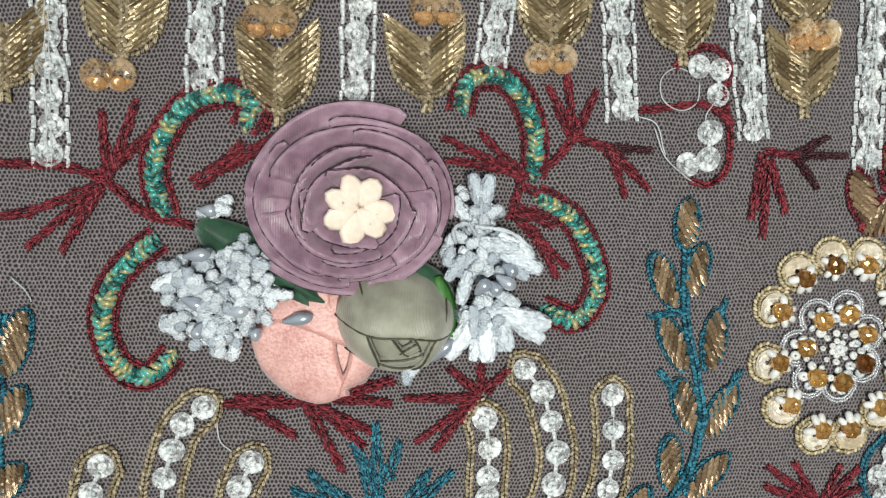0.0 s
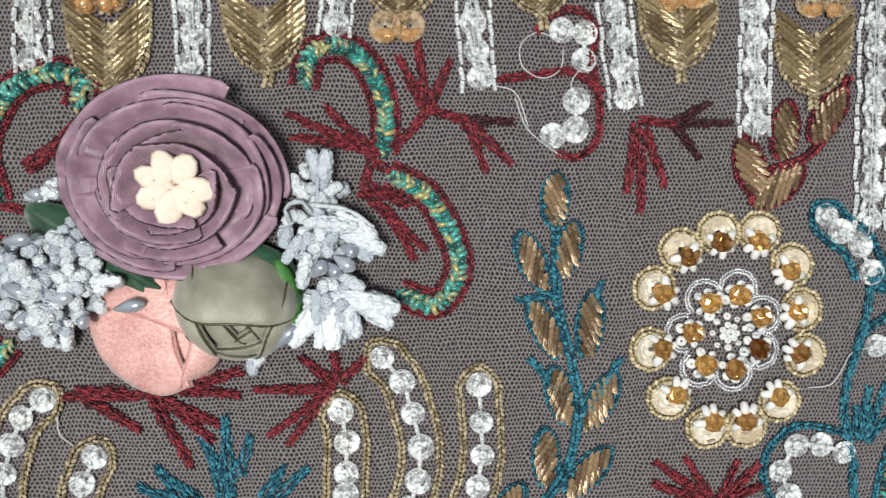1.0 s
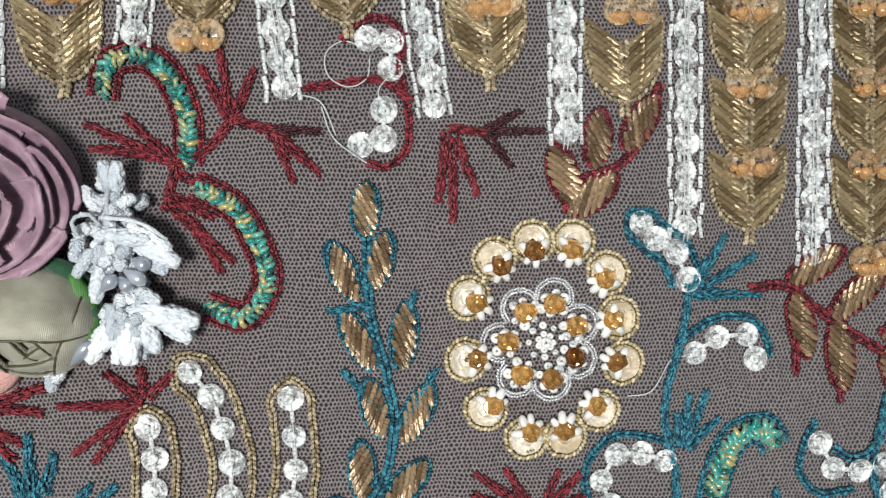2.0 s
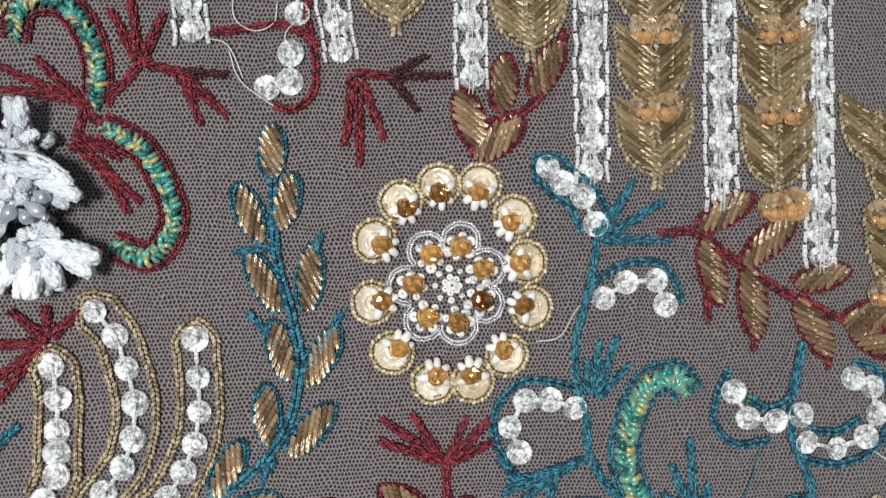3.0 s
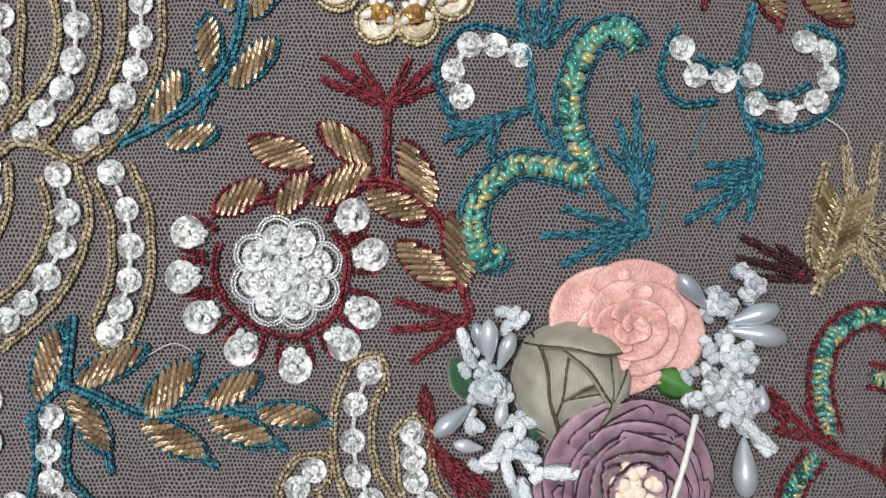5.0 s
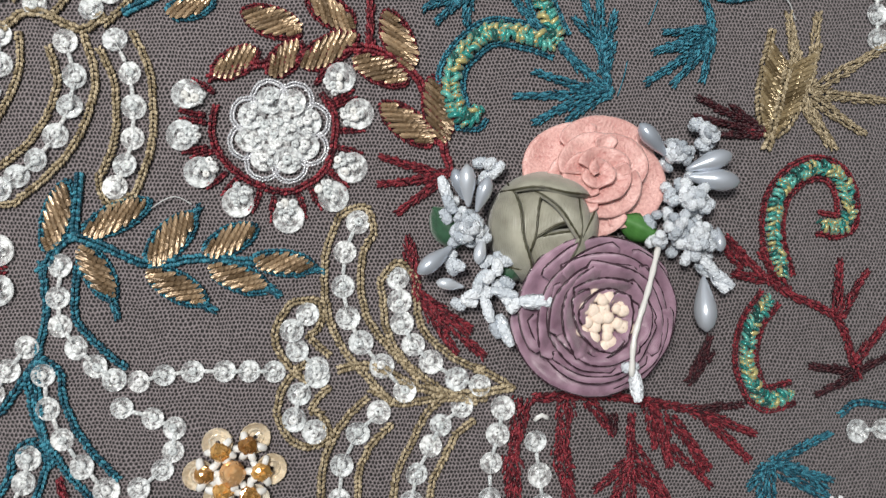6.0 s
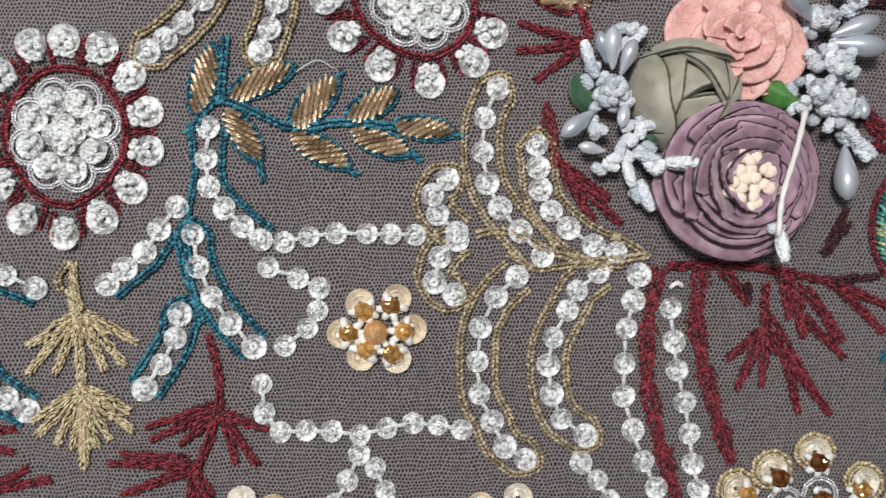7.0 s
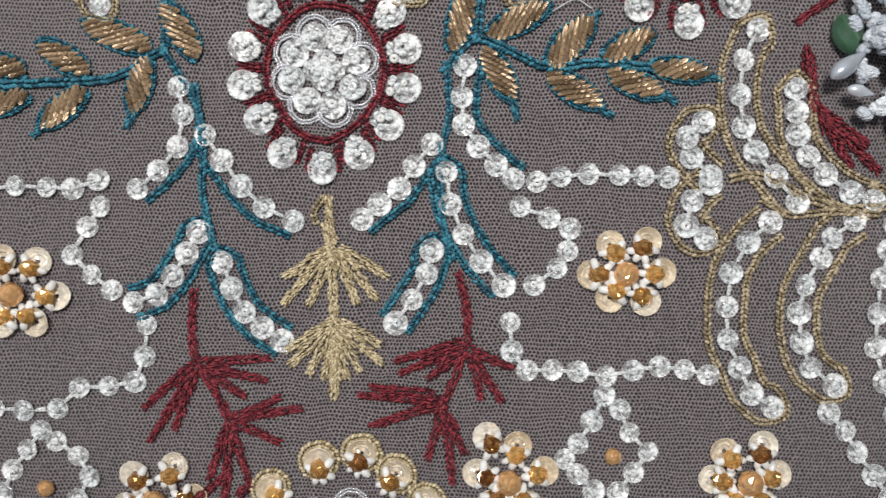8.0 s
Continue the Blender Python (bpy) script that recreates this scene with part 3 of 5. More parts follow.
def crystal_rosette(centre, petals, label, core=8.0):
    """Clear sequins and clustered clear beads round a beaded core, with dark red stitching between."""
    ob = thing("crystal_rosette", label, "embroidery", "sequin rosettes")
    centre = np.array(centre, float)
    for p in petals:
        p = np.array(p, float)
        d = (centre - p) / np.hypot(*(centre - p))
        s = np.array((-d[1], d[0]))
        sequin(ob, p - d * 0.2, 2.75, bead=False, tilt=8)
        for u, v in ((0.6, -0.9), (0.6, 0.9), (1.5, 0.0), (2.2, -1.1), (2.2, 1.1), (2.6, 0.0), (-0.3, 0.1)):
            e = p + d * u + s * v
            piece("bead", BEAD_CLEAR if dice.random() < 0.85 else BEAD_MILK, ob, spot(e[0], e[1], dice.uniform(0.6, 1.2), dice.uniform(-45, 45), dice.uniform(-45, 45), 0, dice.uniform(0.62, 0.88)))
        for k in (-1, 1):
            part("edging", chain_stitch(Shape(), [p - d * 0.4 + s * k * 2.75, p + d * 1.6 + s * k * 2.7, p + d * 3.6 + s * k * 2.2], 0.95), RED, ob)
    far = sorted(petals, key=lambda p: math.atan2(p[1] - centre[1], p[0] - centre[0]))
    if len(petals) <= 10:
        turns = [math.atan2(p[1] - centre[1], p[0] - centre[0]) for p in far]
        gaps = [(b - a) % (2 * math.pi) for a, b in zip(turns, turns[1:] + turns[:1])]
        start = gaps.index(max(gaps)) + 1
        far = far[start:] + far[:start]
    ring = [np.array(p) + (centre - np.array(p)) * 0.29 for p in far]
    part("edging", chain_stitch(Shape(), ring, 1.15, closed=len(petals) > 10), RED, ob)
    for i in range(8):
        a = 2 * math.pi * i / 8 + 0.3
        c = centre + np.array((math.cos(a), math.sin(a) * 1.05)) * core * 0.66
        wire_loop(ob, c + np.array((math.cos(a), math.sin(a))) * 0.8, 2.9, a0=a - 1.9, a1=a + 1.9)
        sequin(ob, c, 2.5, bead=False, tilt=14, z=0.4)
        for k in range(4):
            b = a + k * 1.57 + dice.uniform(-0.4, 0.4)
            e = c + np.array((math.cos(b), math.sin(b))) * dice.uniform(1.0, 1.8)
            piece("bead", BEAD_CLEAR, ob, spot(e[0], e[1], dice.uniform(0.7, 1.3), dice.uniform(-45, 45), dice.uniform(-45, 45), 0, dice.uniform(0.55, 0.75)))
        piece("bead", BEAD_CLEAR, ob, spot(c[0], c[1], 1.2, 0, 0, 0, 0.9))
    for k in range(4):
        c = centre + np.array((math.cos(k * 1.57), math.sin(k * 1.57))) * 1.7
        sequin(ob, c, 2.0, tilt=16, z=0.6)
    for k in range(8):
        b = k * 0.93
        e = centre + np.array((math.cos(b), math.sin(b))) * (2.6 if k % 2 else 1.0)
        piece("bead", BEAD_CLEAR, ob, spot(e[0], e[1], 0.9, dice.uniform(-40, 40), dice.uniform(-40, 40), 0, 0.75))
    return ob


def gilt_flower(centre, petals):
    """A small flower of gold sequins round one big amber bead."""
    ob = thing("gold_sequin_flower", "small flower of pale gold sequins round a large amber bead", "embroidery", "gold sequin flowers")
    for p in petals:
        gilt_petal(ob, np.array(p) * 0.96 + np.array(centre) * 0.04, centre, 2.65, False)
    piece("amber_bead", ROUND_AMBER, ob, spot(centre[0], centre[1], 0.2, 0, 0, 0, 1.8))
    return ob


# ---- ribbon flowers ----
LIFT = ((-7.0, -1.3), (-5.2, -1.1), (-3.8, -0.8), (-2.6, -0.35), (-1.5, 0.35), (-0.7, 0.85), (-0.2, 1.1), (0.0, 1.06))


def ribbon_petal(parent, dome, radius, a0, a1, surface, edge, squash, straight, lift, tuck, shift, rim_width):
    """One ribbon petal that lies on the dome like a shingle, its free edge rolled down and rimmed darker."""
    n = 26
    wob = [dice.uniform(0, 6.3) for _ in range(3)]
    mid, half = (a0 + a1) / 2, min((a1 - a0) / 2, 1.15)
    rows = []
    for dr, up in LIFT:
        row = []
        for i in range(n + 1):
            u = i / n
            a = a0 + (a1 - a0) * u
            chord = 1 - straight * (1 - math.cos(half) / math.cos(max(-1.15, min(1.15, a - mid))))
            end = math.sin(math.pi * u) ** 0.6 if 0 < u < 1 else 0.0
            r = radius * chord * (1 - 0.2 * (1 - end)) + tuck * (0.5 - u) + 0.3 * math.sin(2.3 * a + wob[0]) + 0.08 * math.sin(6 * a + wob[1]) + dr
            r = max(r, 0.15)
            fold = 0.20 * math.sin(3.4 * a + wob[2] + dr * 0.5) + 0.07 * math.sin(11 * a + wob[1] - dr)
            h = dome(r) + lift * (up + 0.5 * u - 0.15 + fold * (0.3 + (dr + 7.0) / 7.0))
            x, y = shift(r)
            row.append((r * math.cos(a) + x, r * math.sin(a) * squash + y, max(h, 0.05)))
        rows.append(row)
    petal = part("petal", Shape().grid(rows), surface, parent)
    petal.modifiers.new("thickness", "SOLIDIFY").thickness = 0.00016
    rim = rows[-1]
    # Singed rim on mauve petals; on pink ones it paints soft shadow.
    part("singed_edge", Shape().tube(rim, [rim_width * (0.75 + 0.6 * abs(math.sin(1.7 * i + wob[0]))) for i in range(len(rim))], 6, 1.0), edge, petal)
    return petal


def ribbon_rose(m, rings, surface, edge, label, name="ribbon_rose", petals=5, squash=1.0, centre=None, straight=0.12, lift=1.5, tuck=1.4, span=1.6, drift=(0.0, 0.0), uneven=0.8, fewer=0.5, turn=0.0, rim_width=0.18):
    """A rose of ribbon petals: rings of (radius of the free edges, height there), from the outside in, which drift to one side."""
    ob = thing(name, label, "flower", "ribbon flowers")
    inward = sorted(rings)
    outer = inward[-1][0]
    top = inward[0][1] + 0.5
    xs, ys = [0.0, *[r for r, _ in inward], outer + 2.5], [top, *[z for _, z in inward], inward[-1][1] - 1.4]

    def dome(r):
        return float(np.interp(r, xs, ys))

    def shift(r):
        q = max(0.0, 1 - r / outer)
        return drift[0] * q, drift[1] * q

    for k, (radius, z) in enumerate(rings):
        count = max(2, round(petals - k * fewer))
        for i in range(count):
            a = 2 * math.pi * i / count + k * 0.9 + turn + dice.uniform(-0.2, 0.2)
            ribbon_petal(ob, dome, radius + dice.uniform(-uneven, uneven * 0.7), a, a + 2 * math.pi / count * span, surface, edge, squash, straight, lift, tuck, shift, rim_width)
    base = Shape().lathe([(outer * 0.74, 0.0), (outer * 0.76, inward[-1][1] * 0.4), *[(r * 0.96, max(0.1, dome(r) - 1.6)) for r in np.linspace(outer * 0.76, 0.2, 8)]], 28)
    base.v = [Vector((v.x + shift(math.hypot(v.x, v.y))[0], v.y * squash + shift(math.hypot(v.x, v.y))[1], v.z)) for v in base.v]
    part("base", base, surface, ob)
    if centre:
        count, z, wide = centre
        for i in range(count):
            if count < 9:
                a, q, across, along = 2 * math.pi * i / count + dice.uniform(-0.14, 0.14), dice.uniform(0.48, 0.66), dice.uniform(0.30, 0.37), dice.uniform(0.46, 0.56)
            else:
                a, q = 2.4 * i + dice.uniform(-0.25, 0.25), 0.92 * math.sqrt((i + 0.4) / count)
                across, along = dice.uniform(0.18, 0.24), dice.uniform(0.20, 0.27)
            lump = Shape().lathe([(0.05, -0.7), (0.8, -0.4), (1.05, 0.1), (0.8, 0.5), (0.4, 0.66), (0.02, 0.68)], 10)
            lump.v = [v + Vector((dice.uniform(-0.05, 0.05), dice.uniform(-0.05, 0.05), dice.uniform(-0.04, 0.04))) for v in lump.v]
            o = part("stamen", lump, PEACH, ob)
            o.matrix_basis = spot(wide * q * math.cos(a) + drift[0], wide * q * math.sin(a) + drift[1], z + dice.uniform(-0.1, 0.25) + 0.5 * (1 - q), dice.uniform(-8, 8), dice.uniform(-8, 8), math.degrees(a)) @ Matrix.Diagonal((wide * along, wide * across, 1.2, 1))
    ob.matrix_basis = m
    return ob


def rosebud(m, radius, squash, petals, surface, edge, label, name="ribbon_rosebud", lobes=0.0, rim_width=0.18, droop=0.85):
    """A bud of ribbon petals that wrap it like a cup. Each petal: the way it faces, how far from the middle its free edge
    crosses, how far out it starts (both as shares of the radius), and its heights at the start and at the edge."""
    ob = thing(name, label, "flower", "ribbon flowers")
    for face, cut, out, z0, z1 in petals:
        a0 = math.radians(face)
        nx, ny, phi = math.cos(a0), math.sin(a0), math.acos(max(-0.98, min(0.98, cut / out)))
        wob = dice.uniform(0, 6.3)
        rows = []
        for v in (0.0, 0.12, 0.26, 0.42, 0.6, 0.78, 0.92, 1.0, 1.04, 1.08):
            row = []
            for i in range(25):
                u = i / 12 - 1
                a = a0 + u * phi
                r = radius * out * (1 + lobes * math.sin(3 * a + wob) + 0.4 * lobes * math.sin(7 * a))
                span = radius * out * math.sin(phi)
                bow = 0.05 * math.cos(1.57 * u) + 0.025 * math.sin(5 * u + wob)
                ex, ey = nx * (cut + bow) * radius - ny * u * span, ny * (cut + bow) * radius + nx * u * span
                q = min(v, 1.0)
                x, y = r * math.cos(a) * (1 - q) + ex * q, r * math.sin(a) * (1 - q) + ey * q
                back = max(0.0, v - 1.0) * 7
                rise = math.sin(q * math.pi / 2) ** 0.7 * (1 - droop * abs(u) ** 3)
                crease = 0.10 * math.sin(4 * u + wob + 2 * v) * math.sin(math.pi * q)
                row.append((x - nx * back, (y - ny * back) * squash, max(0.05, z0 + (z1 - z0) * rise + crease - back * 1.6)))
            rows.append(row)
        petal = part("petal", Shape().grid(rows), surface, ob)
        petal.modifiers.new("thickness", "SOLIDIFY").thickness = 0.00016
        rim = rows[7]
        # The rim colour puts shade into the creases between petals.
        part("singed_edge", Shape().tube(rim, [rim_width * (0.7 + 0.6 * abs(math.sin(1.7 * i + wob))) for i in range(len(rim))], 6, 1.0), edge, petal)
    low = min(z for *_, z in petals)
    base = Shape().lathe([(radius * 0.94, 0.0), (radius * 0.86, low * 0.35), (radius * 0.6, low * 0.62), (radius * 0.3, low * 0.74), (0.05, low * 0.78)], 28)
    base.v = [Vector((v.x, v.y * squash, v.z)) for v in base.v]
    part("base", base, surface, ob)
    ob.matrix_basis = m
    return ob


def frosted(seed):
    """A stamen head, 2 by 1 mm before scaling, pointing along x, its skin raised into small round grains."""
    rough = random.Random(seed)
    n, seg = 34, 24

    def girth(x):
        return 0.56 * math.sin(math.pi * (0.1 + 0.82 * (x + 1) / 2)) ** 0.5

    s = Shape().tube([(-1 + 2 * i / (n - 1), 0, 0) for i in range(n)], [0.1] + [girth(-1 + 2 * i / (n - 1)) for i in range(1, n - 1)] + [0.1], seg, 1.0)
    skin = np.array(s.v)
    grains = []
    for i in range(64):
        x, a = -0.95 + 1.9 * (i + 0.5) / 64, 2.4 * i + rough.uniform(-0.4, 0.4)
        grains.append((x + rough.uniform(-0.04, 0.04), girth(x) * math.cos(a), girth(x) * math.sin(a)))
    near = np.linalg.norm(skin[:, None] - np.array(grains)[None], axis=2).min(axis=1)
    swell = 1 + 0.34 * (np.sqrt(np.clip(1 - (near / 0.17) ** 2, 0, 1)) - 0.5)
    s.v = [Vector((x * (0.9 + 0.1 * k), y * k, z * k)) for (x, y, z), k in zip(skin, swell)]
    return s.mesh("stamen", FROST)


FROSTED = [frosted(i) for i in range(4)]
TEAR = Shape().tube([(-1 + 2 * i / 12, 0, 0) for i in range(13)], [0.08] + [0.55 * math.sin(math.pi * (0.06 + 0.88 * (i / 12) ** 1.5)) ** 0.75 for i in range(1, 12)] + [0.08], 14, 1.0).mesh("pearl", PEARL)


def stamen_cluster(label, stamens, pearls, stalks=(), thick=0.34, stalk=None):
    """A posy of frosted stamens (root, tip, height) and smooth grey pearls."""
    ob = thing("stamen_cluster", label, "trimming", "stamen clusters")
    for p, q, z in stamens:
        run = math.dist(p, q)
        turn = math.degrees(math.atan2(q[1] - p[1], q[0] - p[0]))
        piece("stamen", dice.choice(FROSTED), ob, spot((p[0] + q[0]) / 2, (p[1] + q[1]) / 2, z, dice.uniform(0, 360), dice.uniform(-16, 8), turn + dice.uniform(-20, 20)) @ Matrix.Diagonal((run * 0.52, max(1.7, run * 0.34), max(1.7, run * 0.34), 1)))
        m = spot(p[0] + dice.uniform(-1.4, 1.4), p[1] + dice.uniform(-1.4, 1.4), z - 1.0, 0, 0, turn + dice.uniform(-80, 80)) @ Matrix.Diagonal((1.5, 1.7, 1.7, 1))
        piece("stamen", dice.choice(FROSTED), ob, m)
    for p, q, z in pearls:
        run = math.dist(p, q)
        turn = math.degrees(math.atan2(q[1] - p[1], q[0] - p[0]))
        piece("pearl", TEAR, ob, spot((p[0] + q[0]) / 2, (p[1] + q[1]) / 2, z, 0, -8, turn) @ Matrix.Diagonal((run * 0.55, max(2.0, run * 0.42), max(2.0, run * 0.42), 1)))
    for points, z0, z1 in stalks:
        xy, _ = spline(points, 1.0)
        n = len(xy)
        part("stalk", Shape().tube([(x, y, z0 + (z1 - z0) * i / (n - 1) + 0.8 * math.sin(math.pi * i / (n - 1))) for i, (x, y) in enumerate(xy)], [thick + 0.08 * math.sin(1.9 * i) for i in range(n)], 7, 1.0), stalk or FROST, ob)
    return ob


def posy(centre, count, spread, z, seed, squash=1.0):
    """Stamens that point outwards from a centre, as (root, tip, height)."""
    r = random.Random(seed)
    out = []
    for i in range(count):
        a = 2 * math.pi * i / count + r.uniform(-0.25, 0.25)
        near, far, lift = ((0.62, 1.0, -1.0), (0.05, 0.42, 2.4), (0.36, 0.76, 0.9))[i % 3]
        d = (math.cos(a), math.sin(a) * squash)
        out.append(((centre[0] + d[0] * spread * near, centre[1] + d[1] * spread * near), (centre[0] + d[0] * spread * far, centre[1] + d[1] * spread * far), z + lift + r.uniform(-0.5, 0.5)))
    return out


def ribbon_leaf(base, tip, w, z, surface, label):
    """A pointed ribbon leaf with a fold along its middle."""
    ob = thing("ribbon_leaf", label, "leaf", "ribbon leaves")
    base, tip = np.array(base, float), np.array(tip, float)
    d = tip - base
    s = np.array((-d[1], d[0])) / np.hypot(*d)
    rows = []
    for i in range(13):
        u = i / 12
        wide = w * 0.5 * (math.sin(math.pi * (0.08 + 0.92 * u)) ** 0.7 if u < 1 else 0.02)
        rows.append([(*(base + d * u + s * wide * v), z + 0.9 * (1 - abs(v)) + 0.5 * math.sin(3 * u + 2 * v) - 0.6 * abs(v) * u) for v in (-1, -0.6, -0.2, 0, 0.2, 0.6, 1)])
    blade_part = part("blade", Shape().grid(rows), surface, ob)
    blade_part.modifiers.new("thickness", "SOLIDIFY").thickness = 0.0002
    part("midrib", Shape().tube([(*(base + d * u), z + 0.95 + 0.5 * math.sin(3 * u)) for u in np.linspace(0.03, 0.97, 12)], [0.16] * 12, 5), surface, ob)
    return ob


def loose_thread(points, z=1.2, surface=None, r=0.13):
    ob = thing("loose_thread", "loose end of clear nylon thread lying on the net", "thread", "loose thread ends")
    xy, _ = spline(points, 0.8)
    part("strand", Shape().tube([(x, y, z * math.sin(math.pi * min(0.9, 0.15 + i / len(xy)))) for i, (x, y) in enumerate(xy)], [r] * len(xy), 5), surface or NYLON, ob)
    return ob


# ---- the cloth ----
rows = []
for y in np.linspace(-560, 480, 131):
    rows.append([(x, y, 0.10 * math.sin(x * 0.11 + y * 0.05) + 0.08 * math.sin(y * 0.17 - x * 0.06) - 0.12) for x in np.linspace(-560, 520, 136)])
cloth = new("ground", Shape().grid(rows).mesh("ground", NET))
tagged(cloth, "grey-mauve net cloth stretched flat under the embroidery", "cloth", kind="structure")

# ---- upright bead bands and gold leaf columns along the top ----
for top, bottom in (((-135.1, 73.0), (-135.6, 31.1)), ((-110.2, 74.2), (-111.8, 43.4)), ((-86.3, 75.4), (-87.0, 42.7)), ((-61.5, 76.6), (-64.7, 49.0)), ((-44.1, 77.5), (-41.5, 40.2)), ((-22.1, 78.5), (-17.7, 37.4))):
    bead_strip(top, bottom)
for top, bottom in (((4.2, 64.0), (3.8, 32.5)), ((24.4, 67.7), (23.9, 16.7)), ((46.7, 67.7), (46.1, 11.6)), ((63.2, 67.8), (63.4, 1.5))):
    bead_strip(top, bottom)
for tip, top in (((-142.1, 44.1), (-141.9, 55.5)), ((-124.3, 49.3), (-123.4, 60.5)), ((-123.7, 62.2), (-123.0, 73.6)), ((-99.7, 41.0), (-99.8, 53.1)), ((-100.0, 55.1), (-99.4, 66.8)), ((-75.4, 43.8), (-75.8, 55.4)), ((-74.6, 59.6), (-74.4, 71.5)), ((-54.0, 52.1), (-53.9, 64.1)), ((-31.2, 52.7), (-32.3, 64.9)), ((-32.4, 66.8), (-32.8, 79.0)), ((-8.5, 44.1), (-9.2, 55.9)), ((-9.3, 57.6), (-10.1, 69.6))):
    tulip(tip, top)
for p in ((-126.0, 45.8), (-123.5, 61.4), (-101.1, 54.9), (-74.3, 57.6), (-54.6, 50.2), (-8.7, 55.3)):
    amber_pair(p)
for tip, top in (((13.9, 39.7), (13.7, 51.3)), ((35.1, 18.1), (34.8, 29.4)), ((35.0, 30.1), (34.9, 41.8)), ((35.1, 42.7), (34.6, 54.8)), ((35.0, 55.7), (34.9, 66.8)), ((56.1, 15.8), (56.1, 28.2)), ((56.1, 29.2), (56.1, 41.5)), ((56.1, 42.5), (55.8, 54.7)), ((55.8, 55.6), (55.8, 66.8))):
    tulip(tip, top)
for p in ((34.8, 29.1), (34.9, 42.0), (34.8, 54.6), (56.3, 11.9), (56.3, 28.2), (56.3, 42.0), (55.8, 55.2), (14.7, 54.0), (-7.5, 55.9)):
    amber_pair(p)
for tip, top in (((78.3, -2.4), (77.9, 10.4)), ((78.4, 10.9), (78.1, 24.2)), ((73.9, 19.3), (74.0, 30.0))):
    tulip(tip, top)
amber_pair((75.4, 10.4))
amber_pair((75.3, -2.8))

# ---- red sprigs and variegated cords round the first posy ----
RED_LABEL = "spiky sprig stitched in dark red silk thread"
sprig(RED, [[(-144.3, 31.8), (-134.0, 31.3), (-127.1, 29.0), (-121.9, 24.2), (-114.4, 22.1)], [(-127.1, 29.0), (-125.7, 32.4)]],
      [((-127.1, 29.3), (-127.7, 40.0)), ((-126.2, 31.0), (-122.4, 41.9)), ((-125.7, 31.9), (-119.2, 37.9)), ((-127.6, 28.7), (-138.5, 24.4)), ((-128.2, 28.2), (-134.2, 18.2)), ((-129.3, 27.3), (-139.6, 18.6)), ((-138.5, 24.1), (-144.6, 23.1))], RED_LABEL)
sprig(RED, [], [((-113.8, 28.8), (-100.1, 36.9)), ((-113.4, 28.2), (-106.1, 35.1)), ((-110.2, 31.2), (-101.1, 34.8))], RED_LABEL, w=2.4)
sprig(RED, [[(-58.9, 30.3), (-54.0, 32.8), (-49.6, 37.7)], [(-49.6, 37.2), (-43.5, 35.7)], [(-58.9, 30.3), (-60.7, 24.0)]],
      [((-58.9, 30.6), (-72.2, 36.8)), ((-58.9, 30.6), (-66.3, 37.9)), ((-60.8, 31.6), (-71.1, 33.1)), ((-50.1, 37.7), (-51.5, 48.2)), ((-50.1, 37.2), (-54.5, 45.7)), ((-49.6, 38.2), (-46.3, 45.0)), ((-43.5, 35.4), (-36.7, 28.9)), ((-43.7, 35.4), (-40.8, 27.9)),
       ((-60.7, 24.5), (-51.1, 15.1)), ((-60.3, 25.5), (-53.7, 22.1)), ((-57.2, 22.1), (-52.6, 13.3)), ((-58.8, 28.9), (-55.3, 27.5))], RED_LABEL, dark=[((-44.5, 35.6), (-36.6, 35.4))])
sprig(RED, [[(-38.7, 42.1), (-31.6, 42.9), (-26.4, 43.4), (-22.0, 40.5)]], [], "thin line stitched in dark red silk thread", w=1.6)
sprig(RED, [[(-15.7, 35.5), (-9.8, 34.8)]], [((-15.7, 35.1), (-17.3, 23.8)), ((-14.8, 33.8), (-15.0, 20.8)), ((-14.4, 34.3), (-11.0, 25.1))], RED_LABEL, dark=[((-9.8, 34.8), (-3.9, 38.0)), ((-9.8, 34.8), (-0.5, 34.9)), ((-9.3, 34.4), (-5.6, 29.6))])
sprig(RED, [[(-109.7, -8.0), (-95.8, -8.0), (-81.5, -4.8)]], [((-95.8, -8.0), (-85.1, -13.2)), ((-95.4, -9.0), (-89.7, -19.8)), ((-93.9, -8.3), (-86.3, -15.9)), ((-106.2, -8.1), (-97.6, -13.9)), ((-91.1, -7.1), (-82.0, -8.5)), ((-99.6, -7.7), (-107.1, -7.1))], RED_LABEL, w=2.4)
sprig(RED, [[(-65.5, -7.7), (-72.7, -8.1)]], [((-66.7, -7.9), (-78.5, -7.8)), ((-66.2, -8.0), (-76.6, -15.4)), ((-67.2, -8.6), (-73.4, -16.8)), ((-65.7, -7.5), (-70.9, -2.9)), ((-65.3, -7.0), (-65.8, -2.5)), ((-65.0, -7.0), (-61.0, -3.1))], RED_LABEL)
stitched_line([(-32.1, 49.8), (-29.5, 52.5), (-25.0, 53.1), (-22.4, 49.9), (-23.1, 45.0), (-22.0, 39.0), (-22.2, 32.6), (-25.4, 29.5), (-28.6, 30.0)], RED, "stitched_loop", "curved line of dark red stitching round sequins")
ob = thing("sequin_loop", "curl of clear sequins inside dark red stitching", "embroidery", "rows of sequins")
strand(ob, [(-28.2, 49.8), (-24.3, 49.4), (-24.6, 45.0)])
strand(ob, [(-25.7, 38.6), (-26.0, 34.0), (-29.7, 32.9)])
loose_thread([(-35.8, 39.2), (-34.0, 34.2), (-30.0, 30.9), (-27.2, 29.2)])
loose_thread([(-38.9, 41.1), (-35.7, 39.7), (-33.6, 34.6)])
